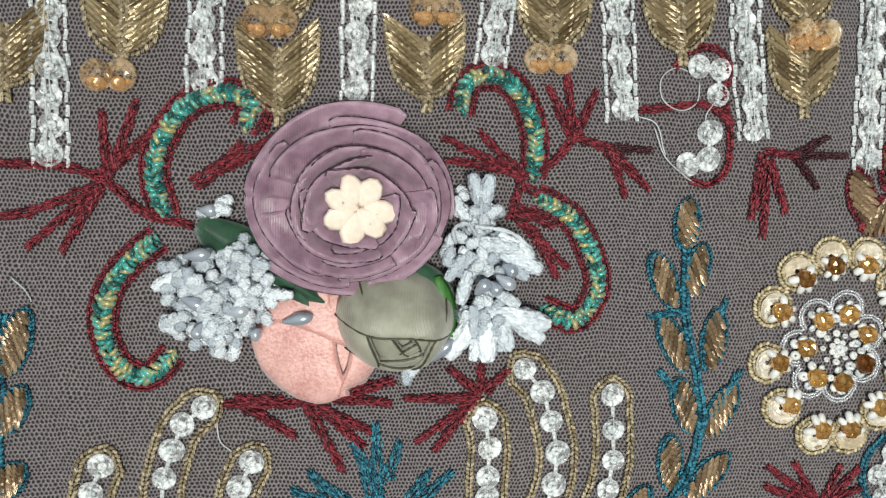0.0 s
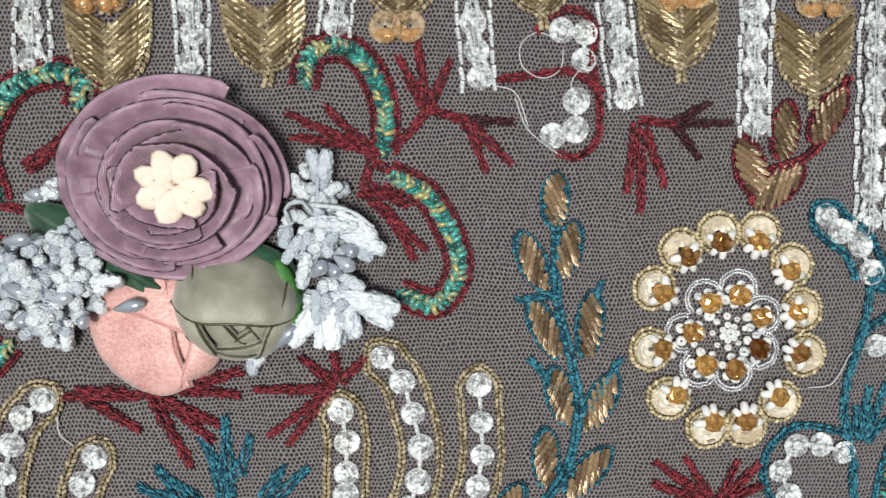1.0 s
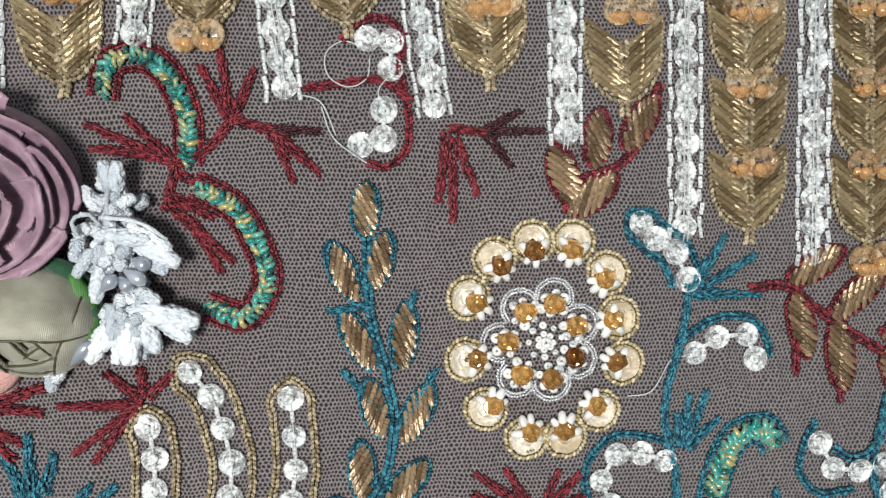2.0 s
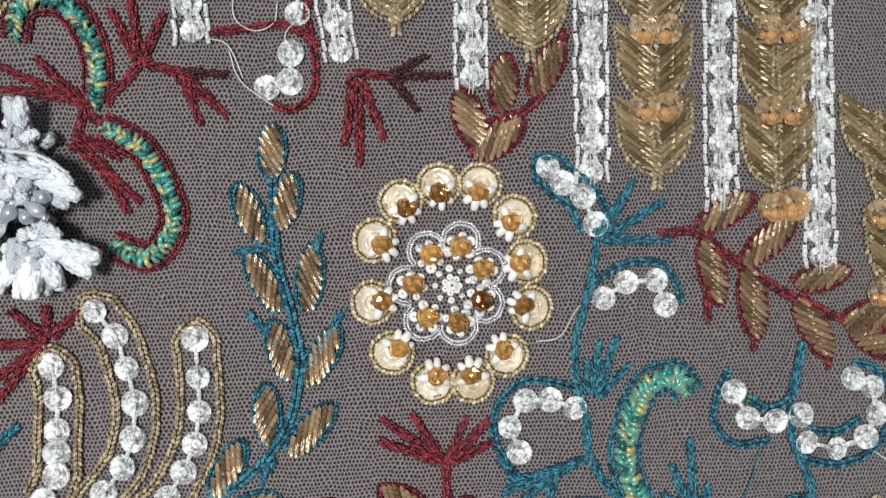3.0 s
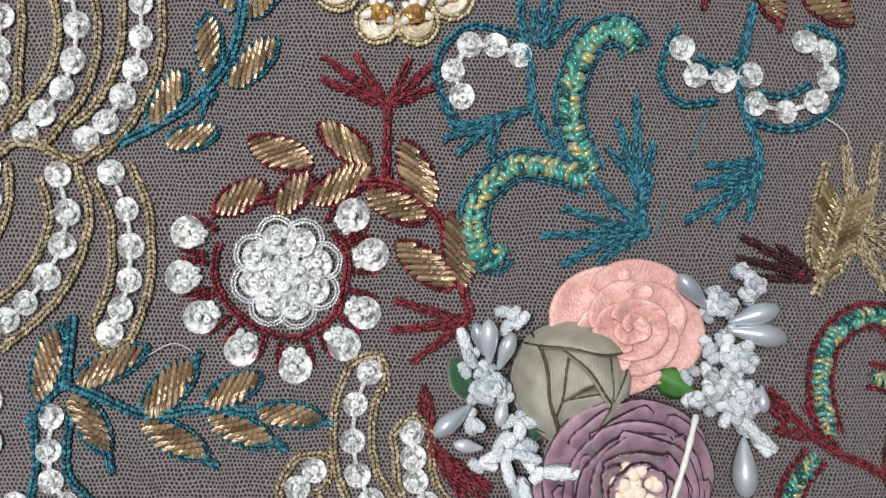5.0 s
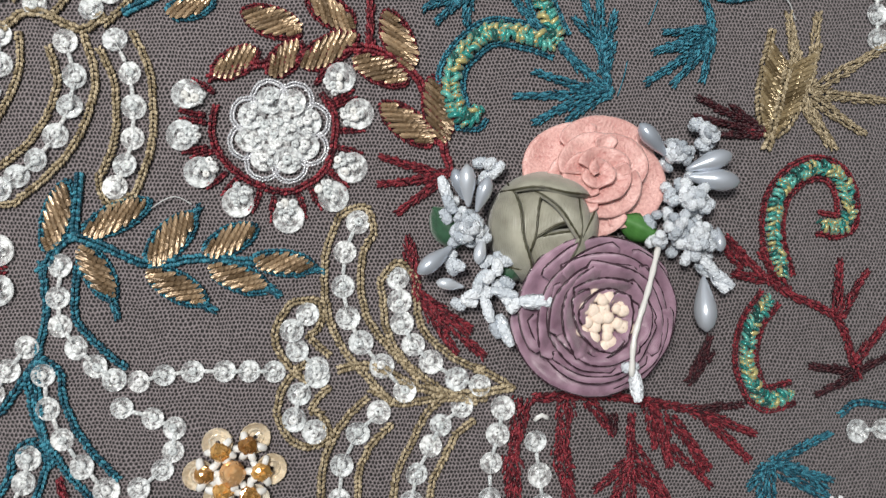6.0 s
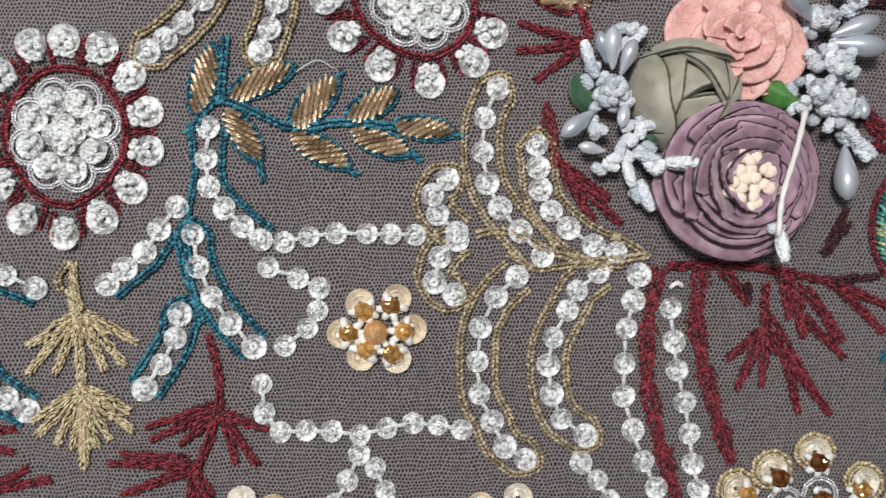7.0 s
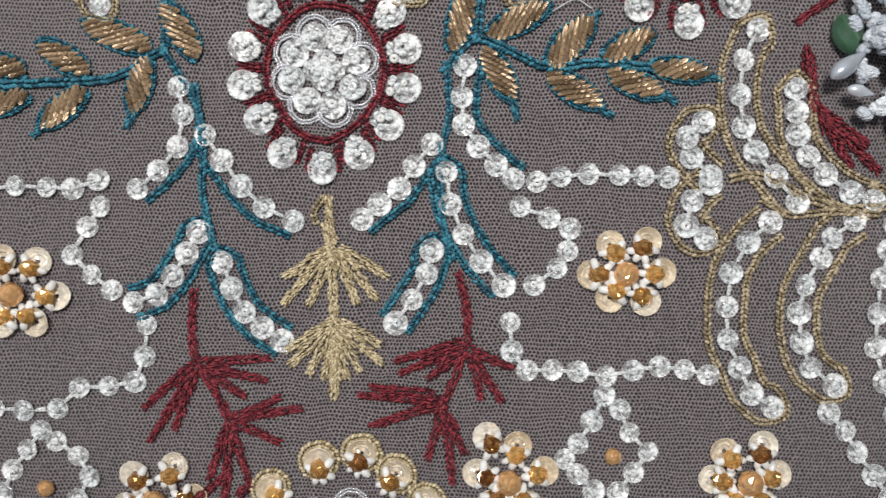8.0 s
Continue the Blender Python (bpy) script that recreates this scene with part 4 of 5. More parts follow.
loose_thread([(-27.8, 47.2), (-28.4, 43.6), (-31.4, 42.2), (-34.5, 44.0), (-34.8, 47.6), (-32.0, 49.6), (-28.6, 48.4)], 0.9)
loose_thread([(-24.8, 44.0), (-26.6, 41.6), (-26.2, 39.0)], 0.9)
CORD_LABEL = "thick curled cord of knotted green, teal and gold thread"
rope([(-105.6, 37.9), (-104.0, 41.4), (-107.3, 43.6), (-113.6, 42.1), (-117.6, 37.5), (-119.8, 31.1), (-118.2, 23.2)], CORD_LABEL)
rope([(-119.4, 19.8), (-123.9, 16.1), (-127.6, 10.8), (-128.3, 4.2), (-125.7, -1.5), (-121.2, -3.0), (-117.0, 1.1)], CORD_LABEL)
rope([(-69.7, 41.3), (-68.3, 46.3), (-63.5, 47.4), (-59.4, 44.2), (-56.9, 37.6), (-57.0, 30.1)], CORD_LABEL)
rope([(-56.3, 27.0), (-50.3, 23.6), (-46.6, 17.2), (-45.3, 11.3), (-48.9, 5.8), (-55.2, 7.8)], CORD_LABEL)
stitched_line([(-103.5, 45.0), (-101.2, 41.4), (-102.0, 37.7)], RED, "stitched_line", "short line of dark red stitching")
BLUE_LABEL = "spiky sprig stitched in teal blue silk thread"
sprig(BLUE, [[(-83.2, -27.6), (-83.4, -22.0)]], [((-83.4, -23.1), (-83.9, -12.5)), ((-84.4, -22.5), (-87.5, -15.7)), ((-81.9, -22.1), (-79.9, -15.9)), ((-91.1, -27.3), (-97.8, -23.3)), ((-91.1, -25.8), (-94.7, -20.5)), ((-76.5, -26.3), (-70.9, -21.3)), ((-88.2, -26.4), (-92.6, -22.5)), ((-78.5, -26.3), (-74.6, -20.8)), ((-84.4, -26.0), (-86.3, -18.9))], BLUE_LABEL, w=2.4)

# ---- rows of sequins below the first posy, seen only at their heads ----
sequin_arch([(-129.2, -17.8), (-130.9, -22.4), (-131.5, -28.2), (-131.6, -34.0)])
sequin_arch([(-112.5, -8.4), (-115.9, -11.2), (-117.8, -15.5), (-119.1, -20.3), (-119.9, -26.2), (-120.0, -32.1)])
sequin_arch([(-104.7, -17.9), (-106.9, -22.4), (-107.8, -27.6), (-108.2, -33.1)])
leaf_branch("branch of coiled gold wire leaves edged in teal blue", BLUE, [[(-143.9, 7.2), (-144.7, -5.8), (-145.9, -24.7)]], [((-143.9, -2.5), (-140.4, 7.9)), ((-145.0, -11.9), (-141.1, -4.9)), ((-145.8, -22.6), (-141.8, -17.7)), ((-146.3, -1.1), (-149.4, 7.2))])
loose_thread([(-142.3, 13.6), (-140.2, 11.8), (-139.4, 9.5)])
loose_thread([(-110.4, -10.9), (-109.8, -14.3), (-108.1, -16.3)])

# ---- upright branch of wire leaves ----
leaf_branch("upright branch of coiled gold wire leaves edged in teal blue", BLUE, [[(-29.1, 21.1), (-28.9, 6.1), (-26.8, -3.3), (-25.4, -12.7), (-28.0, -23.4), (-34.5, -30.8), (-44.7, -36.8)]],
            [((-29.6, 18.5), (-28.9, 26.6), 3.4, 34), ((-31.0, 8.2), (-35.1, 16.9), 3.4, -34), ((-28.3, 10.1), (-25.9, 18.5), 3.4, 34), ((-28.5, -3.3), (-33.4, 5.7), 3.4, -34), ((-24.2, -3.5), (-22.8, 7.0), 3.4, 34), ((-27.2, -14.5), (-29.8, -5.6), 3.6, -34),
             ((-24.4, -15.7), (-19.2, -6.9), 3.6, 34), ((-30.8, -25.2), (-31.1, -15.9), 3.4, -34), ((-27.3, -26.9), (-20.3, -19.7), 3.8, 34), ((-39.9, -33.2), (-35.0, -25.3), 3.6, 34), ((-37.2, -36.6), (-29.6, -34.6), 3.2, 32)],
            blades=[((-27.4, -10.8), (-33.3, -4.1)), ((-28.1, 7.1), (-35.1, 6.2)), ((-29.9, -27.6), (-32.2, -31.8)), ((-25.1, -14.6), (-18.5, -4.3)), ((-23.5, 4.2), (-21.6, 8.4))])

# ---- gold rosette ----
gilt_rosette((-0.1, 0.0), [(-1.9, 16.8), (5.0, 16.7), (10.7, 11.2), (12.5, 3.6), (13.2, -4.1), (8.9, -11.9), (3.1, -16.2), (-3.5, -16.2), (-10.2, -11.0), (-13.3, -2.6), (-12.7, 7.7), (-8.3, 14.1)], [(-3.6, 5.0), (1.4, 6.4), (5.0, 2.4), (4.6, -2.7), (0.8, -5.9), (-4.3, -5.2), (-6.6, 0.1)],
             "rosette of pale gold sequins, amber beads and silver wire loops")
loose_thread([(13.9, -9.8), (17.8, -9.0), (21.2, -4.2), (24.1, -3.3)], 1.0)
leaf_branch("small branch of coiled gold wire leaves edged in dark red", RED, [[(4.3, 26.1), (14.3, 30.2), (20.0, 42.0)]], [((4.9, 22.6), (2.1, 32.3), 4.2), ((8.6, 29.0), (9.9, 38.0), 3.6), ((14.0, 31.7), (19.1, 40.0), 3.8), ((4.2, 21.3), (12.2, 27.1), 4.2)])

# ---- teal vine with sequin curls ----
ob = sequin_arch([(16.3, 19.3), (18.9, 16.7), (22.2, 14.3), (24.3, 9.7)], "sequin_curl", "short row of clear sequins edged in teal blue stitching", 2.6, BLUE)
sprig(BLUE, [[(24.6, 9.2), (24.1, 3.9), (22.6, -2.8), (20.7, -9.5), (20.5, -15.3), (22.2, -23.0), (22.5, -29.2), (26.6, -36.0), (32.4, -40.7), (36.0, -45.6)]], [((25.1, 7.2), (30.8, 16.6)), ((25.6, 7.2), (35.9, 13.3)), ((25.6, 7.2), (36.5, 6.7)), ((24.6, 6.8), (27.6, 12.5))], "teal blue stitched vine with a spiky head", "stitched_vine", 2.0)
sequin_arch([(25.5, -2.8), (29.4, -0.2), (34.5, -0.0), (36.0, -4.2)], "sequin_curl", "curl of clear sequins edged in teal blue stitching", 2.9, BLUE, 1)
sprig(BLUE, [], [((23.4, -19.3), (24.6, -10.3)), ((23.9, -19.4), (27.6, -9.8)), ((23.9, -19.4), (29.5, -14.6)), ((22.9, -19.1), (22.5, -13.9))], BLUE_LABEL)
sequin_arch([(20.2, -21.0), (16.1, -19.6), (11.8, -19.5), (9.1, -23.9), (10.7, -28.1)], "sequin_curl", "curl of clear sequins edged in teal blue stitching", 2.9, BLUE, -1)
sprig(BLUE, [[(22.3, -29.9), (16.0, -31.9), (10.2, -33.1)]], [((16.0, -31.9), (10.4, -37.3)), ((16.4, -32.2), (15.6, -37.7)), ((13.1, -32.6), (8.2, -35.1)), ((19.4, -30.8), (13.5, -34.3)), ((10.2, -33.1), (7.8, -29.9))], BLUE_LABEL, w=2.2)
rope([(39.8, -19.6), (38.1, -16.5), (33.2, -17.4), (30.2, -22.2), (28.6, -28.9), (29.8, -34.7), (32.5, -40.7)], CORD_LABEL, 3.5, BLUE)
rope([(32.0, -41.6), (27.0, -40.0), (20.4, -39.2), (15.8, -42.3), (13.0, -46.6), (13.1, -52.1), (15.5, -55.4), (18.0, -53.2)], CORD_LABEL, 3.5, BLUE)
sprig(BLUE, [[(32.7, -41.7), (37.5, -46.2), (41.9, -50.1)], [(41.9, -49.9), (40.3, -41.4)]], [((40.5, -43.3), (40.1, -28.1)), ((40.5, -42.4), (37.1, -32.1)), ((40.8, -43.3), (43.2, -35.3)), ((40.3, -41.4), (35.7, -36.8)), ((40.4, -47.1), (42.7, -41.4)),
      ((42.4, -50.3), (24.8, -51.0)), ((38.5, -49.9), (28.3, -46.5)), ((38.6, -50.1), (28.0, -55.7)), ((40.5, -50.6), (34.1, -55.1)), ((42.4, -50.8), (38.5, -48.8))], BLUE_LABEL, w=2.3)
sequin_arch([(47.6, -19.2), (50.0, -23.8), (54.8, -24.4), (59.3, -23.6)], "sequin_curl", "curl of clear sequins edged in teal blue stitching", 2.9, BLUE, 0)
sequin_arch([(60.2, -28.3), (65.5, -29.6), (70.8, -27.8), (72.7, -23.8), (72.1, -19.2), (68.7, -17.7)], "sequin_curl", "curl of clear sequins edged in teal blue stitching", 2.9, BLUE, -1)
stitched_line([(47.0, -15.7), (44.9, -19.7), (44.3, -24.4), (47.7, -28.3), (53.7, -28.0)], BLUE, "stitched_curl", "curl of teal blue stitching round sequins")
stitched_line([(50.5, -20.5), (53.6, -22.5), (57.2, -21.1), (58.6, -17.5), (60.1, -11.6)], BLUE, "stitched_curl", "curl of teal blue stitching round sequins", 1.3)
stitched_line([(61.1, -26.4), (66.0, -26.8), (69.8, -24.8)], BLUE, "stitched_curl", "short teal blue stitched line under sequins")
sprig(BLUE, [[(58.2, -21.3), (57.5, -25.5), (59.5, -31.6), (61.3, -36.3), (60.9, -40.6)]], [((60.9, -40.3), (49.0, -48.1)), ((60.6, -41.1), (53.8, -48.3)), ((61.4, -39.6), (59.4, -47.5)), ((60.9, -38.7), (50.6, -42.4)), ((58.3, -20.3), (59.9, -11.8))], BLUE_LABEL, dark=[((61.2, -38.2), (52.5, -38.8)), ((59.5, -41.1), (51.3, -42.0))])
loose_thread([(72.4, -30.4), (75.8, -33.2), (77.4, -36.2)])
loose_thread([(43.3, -50.8), (44.7, -46.5), (45.3, -44.2)], 0.6, BLUE)
loose_thread([(49.3, -37.5), (51.1, -32.8), (52.5, -29.0)], 0.6, BLUE)

# ---- dark red branch with wire leaves under the gold columns ----
leaf_branch("branch of coiled gold wire leaves edged in dark red thread", RED, [[(35.4, 7.8), (41.8, 7.9), (48.7, 2.7), (57.2, -2.7), (66.8, -7.2), (76.4, -10.0)]],
            [((42.3, 8.9), (51.7, 13.9), 3.6), ((43.3, 7.0), (45.5, -4.0), 3.6), ((49.9, 2.7), (58.9, 9.7), 3.8), ((50.9, 2.2), (51.9, -10.2), 4.0), ((58.9, -1.2), (68.3, 0.8), 3.6), ((59.5, -3.6), (64.6, -13.9), 4.0), ((67.3, -7.8), (77.9, -6.2), 4.4), ((68.8, -9.0), (76.9, -13.9), 3.6)],
            blades=[((43.3, -1.3), (43.6, -6.6)), ((51.7, -8.0), (51.5, -11.7)), ((64.3, -11.9), (64.6, -15.1))])
amber_pair((56.9, 12.3), 2.4, 20)

# ---- three rows of sequins that bend together ----
sequin_arch([(-42.2, -7.7), (-41.8, -14.0), (-41.7, -19.6), (-42.6, -24.9), (-44.5, -29.3), (-47.2, -33.6), (-50.3, -36.4)], outline=3.2)
sequin_arch([(-58.0, -2.8), (-54.8, -6.9), (-53.1, -12.2), (-51.9, -17.9), (-52.4, -23.7), (-54.1, -28.3), (-57.2, -32.3), (-59.8, -35.7)], outline=3.2)
sequin_arch([(-64.9, -11.5), (-64.1, -16.7), (-64.3, -22.0), (-64.5, -25.5), (-64.6, -29.2), (-66.6, -33.3)], outline=3.2)
sequin_arch([(-46.0, -67.7), (-44.3, -63.8), (-43.0, -59.1), (-42.9, -53.5), (-43.5, -47.6), (-46.2, -41.8)], outline=3.2)
sequin_arch([(-65.6, -68.0), (-62.6, -65.8), (-59.3, -62.9), (-56.1, -58.7), (-53.8, -53.6), (-52.9, -48.2), (-54.6, -42.1)], outline=3.2)
sequin_arch([(-69.6, -55.2), (-67.4, -51.3), (-65.6, -46.4), (-65.9, -41.1)], outline=3.2)
stitched_line([(-69.0, -37.7), (-65.2, -39.6), (-62.0, -37.1), (-57.8, -37.5), (-52.1, -39.9), (-48.3, -37.4)], STRAW, "stitched_line", "straw gold chain stitch where rows of sequins meet", 1.4)

# ---- first crystal rosette and its wreath of wire leaves ----
sprig(RED, [[(-1.7, -42.2), (-1.7, -35.7), (-1.6, -29.4)]], [((-1.6, -29.6), (-11.9, -22.2)), ((-1.9, -29.9), (-6.7, -21.9)), ((-2.6, -29.4), (-12.1, -25.9)), ((-1.4, -29.6), (1.7, -22.6)), ((-1.2, -29.6), (5.4, -23.0)), ((-0.7, -29.4), (5.7, -26.7))], RED_LABEL)
leaf_branch("wreath of coiled gold wire leaves edged in dark red thread", RED, [[(-30.1, -48.3), (-23.9, -46.2), (-15.7, -44.7), (-9.3, -43.4), (-1.9, -42.6), (5.6, -46.7), (9.9, -55.0), (12.4, -64.3)]],
            [((-14.1, -39.8), (-23.9, -36.3), 4.4, 40), ((-4.6, -38.7), (-12.6, -33.7), 4.0, -40), ((5.4, -46.2), (1.3, -36.1), 4.4), ((-29.2, -47.4), (-21.9, -43.4), 3.8), ((-19.5, -47.3), (-14.1, -42.0), 3.8), ((-13.9, -45.7), (-4.5, -40.4), 4.2), ((-4.5, -44.2), (4.5, -48.5), 4.0), ((11.2, -59.4), (9.5, -48.0), 4.2), ((9.1, -59.5), (0.6, -52.8), 4.4)])
sprig(RED, [[(12.2, -64.3), (11.5, -65.4)]], [((11.5, -65.4), (0.7, -62.3)), ((11.7, -65.7), (-0.1, -67.0)), ((11.0, -66.1), (3.2, -72.0))], RED_LABEL)
crystal_rosette((-17.8, -57.6), [(-33.6, -51.4), (-34.4, -58.5), (-31.4, -64.9), (-24.9, -70.1), (-16.2, -72.8), (-8.4, -69.1), (-5.1, -64.0), (-4.0, -54.5), (-7.2, -48.2)], "rosette of clear sequins and glass beads with dark red stitching")

# ---- branch of wire leaves between the rosettes ----
leaf_branch("spreading branch of coiled gold wire leaves edged in teal blue", BLUE, [[(-58.8, -82.4), (-53.0, -76.4), (-40.8, -80.9), (-31.0, -80.0), (-21.5, -80.8)], [(-53.0, -76.4), (-52.1, -65.4)]],
            [((-57.5, -78.4), (-54.3, -66.9), 3.8), ((-51.1, -75.5), (-40.6, -70.3), 3.8), ((-51.5, -77.9), (-46.5, -87.0), 3.8), ((-40.3, -80.4), (-32.8, -72.6), 4.6), ((-30.5, -79.0), (-22.2, -74.8), 3.8), ((-40.3, -82.1), (-30.8, -87.7), 3.8), ((-29.8, -81.4), (-20.2, -85.5), 3.6), ((-22.0, -80.3), (-12.0, -81.7), 3.2)],
            blades=[((-20.0, -84.9), (-18.0, -86.4)), ((-32.0, -87.4), (-29.2, -89.1)), ((-46.7, -85.9), (-45.7, -89.8)), ((-14.0, -81.3), (-10.5, -82.4)), ((-33.0, -73.3), (-32.0, -71.3))])
loose_thread([(-39.9, -71.3), (-35.9, -69.3), (-33.0, -70.6)])

# ---- second crystal rosette ----
crystal_rosette((-80.0, -82.7), [(-85.5, -67.2), (-79.9, -66.3), (-73.5, -67.5), (-68.5, -72.5), (-65.7, -78.6), (-65.5, -85.4), (-68.4, -91.9), (-73.5, -97.2), (-79.8, -100.0), (-87.0, -97.4), (-91.2, -91.5), (-94.3, -85.6), (-94.3, -78.9), (-91.0, -72.2)], "large rosette of clear sequins and beads ringed in dark red", 9.0)

# ---- swags of sequins below it ----
SWAG = "hanging row of clear sequins edged in teal blue stitching"
sequin_arch([(-55.0, -81.3), (-55.5, -86.8), (-55.0, -91.6), (-52.2, -95.4), (-49.0, -98.5), (-45.9, -101.0)], "sequin_swag", SWAG, 2.7, BLUE, 1)
sequin_arch([(-60.5, -95.1), (-63.6, -99.2), (-66.1, -103.3), (-69.6, -106.1), (-72.7, -108.8)], "sequin_swag", SWAG, 2.8, BLUE, 1)
sequin_arch([(-57.8, -100.0), (-56.9, -105.7), (-54.5, -111.0), (-51.1, -115.8), (-47.1, -119.9)], "sequin_swag", SWAG, 2.7, BLUE)
sequin_arch([(-60.0, -114.0), (-60.8, -118.3), (-63.3, -122.9), (-66.2, -127.3)], "sequin_swag", SWAG, 2.8, BLUE)
sequin_arch([(-105.9, -86.2), (-105.1, -91.0), (-105.9, -96.8), (-109.4, -101.2), (-113.1, -104.5)], "sequin_swag", SWAG, 2.7, BLUE, 1)
sequin_arch([(-101.0, -94.6), (-97.9, -99.1), (-94.4, -103.5), (-90.3, -107.2), (-84.9, -109.5)], "sequin_swag", SWAG, 2.8, BLUE, -1)
sequin_arch([(-102.0, -111.9), (-104.0, -115.8), (-106.4, -119.9), (-109.2, -123.3), (-113.5, -125.0)], "sequin_swag", SWAG, 2.7, BLUE)
sequin_arch([(-97.5, -117.3), (-95.7, -121.9), (-93.3, -126.1), (-90.1, -128.8), (-86.5, -131.0)], "sequin_swag", SWAG, 2.8, BLUE)
stitched_line([(-58.4, -80.6), (-57.6, -89.5), (-58.9, -97.6), (-58.4, -107.6), (-56.4, -115.6)], BLUE, "stitched_vine", "teal blue stitched stem between rows of sequins", 1.2)
stitched_line([(-108.9, -79.7), (-103.1, -88.6), (-101.5, -96.6), (-101.5, -104.7), (-99.3, -114.8)], BLUE, "stitched_vine", "teal blue stitched stem between rows of sequins", 1.2)
LINE = "winding row of clear sequins on the net"


def sequin_line(points, r=1.85):
    ob = thing("sequin_row", LINE, "embroidery", "rows of sequins")
    strand(ob, points, r)
    return ob


sequin_line([(-41.7, -101.3), (-37.5, -100.3), (-32.7, -99.7), (-27.2, -99.8), (-22.9, -99.9), (-18.6, -99.9)])
sequin_line([(-44.6, -105.8), (-39.3, -107.7), (-35.6, -109.5), (-35.9, -113.5), (-37.7, -116.6), (-41.6, -119.7)])
sequin_line([(-45.7, -126.5), (-45.2, -131.7), (-42.4, -135.0), (-37.9, -134.8), (-33.3, -135.0), (-28.3, -135.6), (-23.5, -134.4), (-18.9, -133.5), (-14.5, -134.0), (-10.2, -134.7)])
sequin_line([(-28.5, -139.1), (-30.5, -143.8), (-32.9, -148.0), (-35.2, -150.8), (-32.7, -153.4), (-29.8, -156.4)])
sequin_line([(-25.6, -141.6), (-23.9, -145.6), (-20.4, -148.9), (-22.8, -152.8), (-25.5, -156.3)])
sequin_line([(-140.4, -105.3), (-135.2, -104.6), (-129.5, -104.7), (-124.9, -104.8), (-120.2, -103.2)])
sequin_line([(-119.7, -107.9), (-122.1, -111.6), (-124.8, -116.8), (-121.1, -120.2), (-117.5, -122.9)])
sequin_line([(-111.0, -129.0), (-111.3, -134.6), (-113.1, -139.3), (-117.8, -140.3), (-123.2, -140.8), (-127.1, -144.7), (-133.3, -145.2), (-138.5, -145.0)])
sequin_line([(-130.1, -148.7), (-132.5, -152.4), (-135.3, -156.2), (-136.8, -160.4)])
sequin_line([(-127.3, -150.7), (-123.3, -153.2), (-121.0, -156.9), (-123.2, -161.0)])
for p in ((-26.6, -149.9), (-129.0, -159.3)):
    ob = thing("amber_bead", "round amber glass bead sewn on the net", "bead", "single amber beads")
    piece("bead", ROUND_AMBER, ob, spot(p[0], p[1], 0.0, 0, 0, 0, 1.2))

# ---- straw gold sprig and red sprigs under the swags ----
sprig(PALE_GOLD, [[(-78.9, -104.6), (-78.1, -114.2), (-77.2, -127.4)]], [((-77.9, -114.2), (-86.3, -124.1)), ((-77.7, -114.7), (-81.6, -124.0)), ((-78.2, -114.2), (-85.9, -119.3)), ((-77.3, -114.2), (-73.4, -123.7)), ((-77.1, -114.2), (-70.2, -122.6)), ((-76.7, -114.2), (-68.2, -118.8)), ((-77.7, -113.2), (-79.3, -110.2))],
      "pale gold spiky sprig in satin stitch", w=2.6)
sprig(PALE_GOLD, [[(-77.2, -126.4), (-76.9, -139.7)]], [((-77.4, -127.4), (-85.3, -132.6)), ((-77.6, -127.9), (-84.9, -135.3)), ((-77.4, -127.9), (-81.5, -136.6)), ((-77.0, -128.4), (-76.9, -140.9)), ((-76.8, -127.9), (-72.5, -136.0)), ((-76.6, -127.9), (-68.9, -134.3)), ((-76.6, -127.4), (-69.1, -131.1)), ((-77.1, -130.5), (-78.7, -137.2)), ((-76.9, -130.5), (-74.9, -137.4))],
      "pale gold spiky sprig in satin stitch", w=2.6)
stitched_line([(-79.9, -105.2), (-81.3, -107.7), (-80.9, -109.7)], STRAW, "stitched_line", "short curl of straw gold stitching")
sprig(RED, [[(-55.3, -117.6), (-53.5, -124.2), (-53.5, -130.8), (-55.7, -138.0), (-57.4, -142.1), (-56.5, -146.2)]], [((-53.9, -130.6), (-65.8, -134.0)), ((-54.4, -131.6), (-64.9, -136.2)), ((-54.4, -132.6), (-59.8, -136.9)), ((-52.9, -131.8), (-45.2, -134.6)), ((-52.6, -132.3), (-46.7, -140.8)), ((-52.3, -132.0), (-50.6, -139.9)),
      ((-56.7, -141.3), (-72.0, -140.6)), ((-57.2, -141.6), (-70.0, -145.9)), ((-58.7, -140.1), (-70.0, -139.0)), ((-57.4, -142.7), (-59.6, -151.5)), ((-56.6, -143.1), (-55.2, -155.5)), ((-56.1, -144.2), (-53.3, -150.2))], RED_LABEL, w=2.2)
sprig(RED, [[(-102.6, -122.1), (-103.0, -129.2), (-102.0, -135.4), (-98.1, -141.4), (-96.0, -146.0)]], [((-101.8, -135.6), (-89.3, -134.4)), ((-100.8, -136.4), (-89.6, -138.3)), ((-100.3, -136.9), (-93.5, -141.3)), ((-102.6, -135.9), (-111.2, -143.7)), ((-102.3, -136.4), (-110.1, -149.9)), ((-102.3, -137.4), (-105.8, -147.4)),
      ((-96.0, -145.7), (-83.4, -143.4)), ((-95.5, -146.0), (-87.3, -141.6)), ((-94.9, -146.3), (-86.9, -149.5)), ((-96.0, -146.0), (-92.2, -156.8)), ((-96.0, -146.5), (-99.2, -156.2)), ((-95.7, -147.0), (-96.4, -160.2))], RED_LABEL, w=2.2)
sprig(RED, [], [((-103.4, -162.4), (-96.1, -155.6)), ((-94.2, -159.9), (-92.1, -157.8))], RED_LABEL)

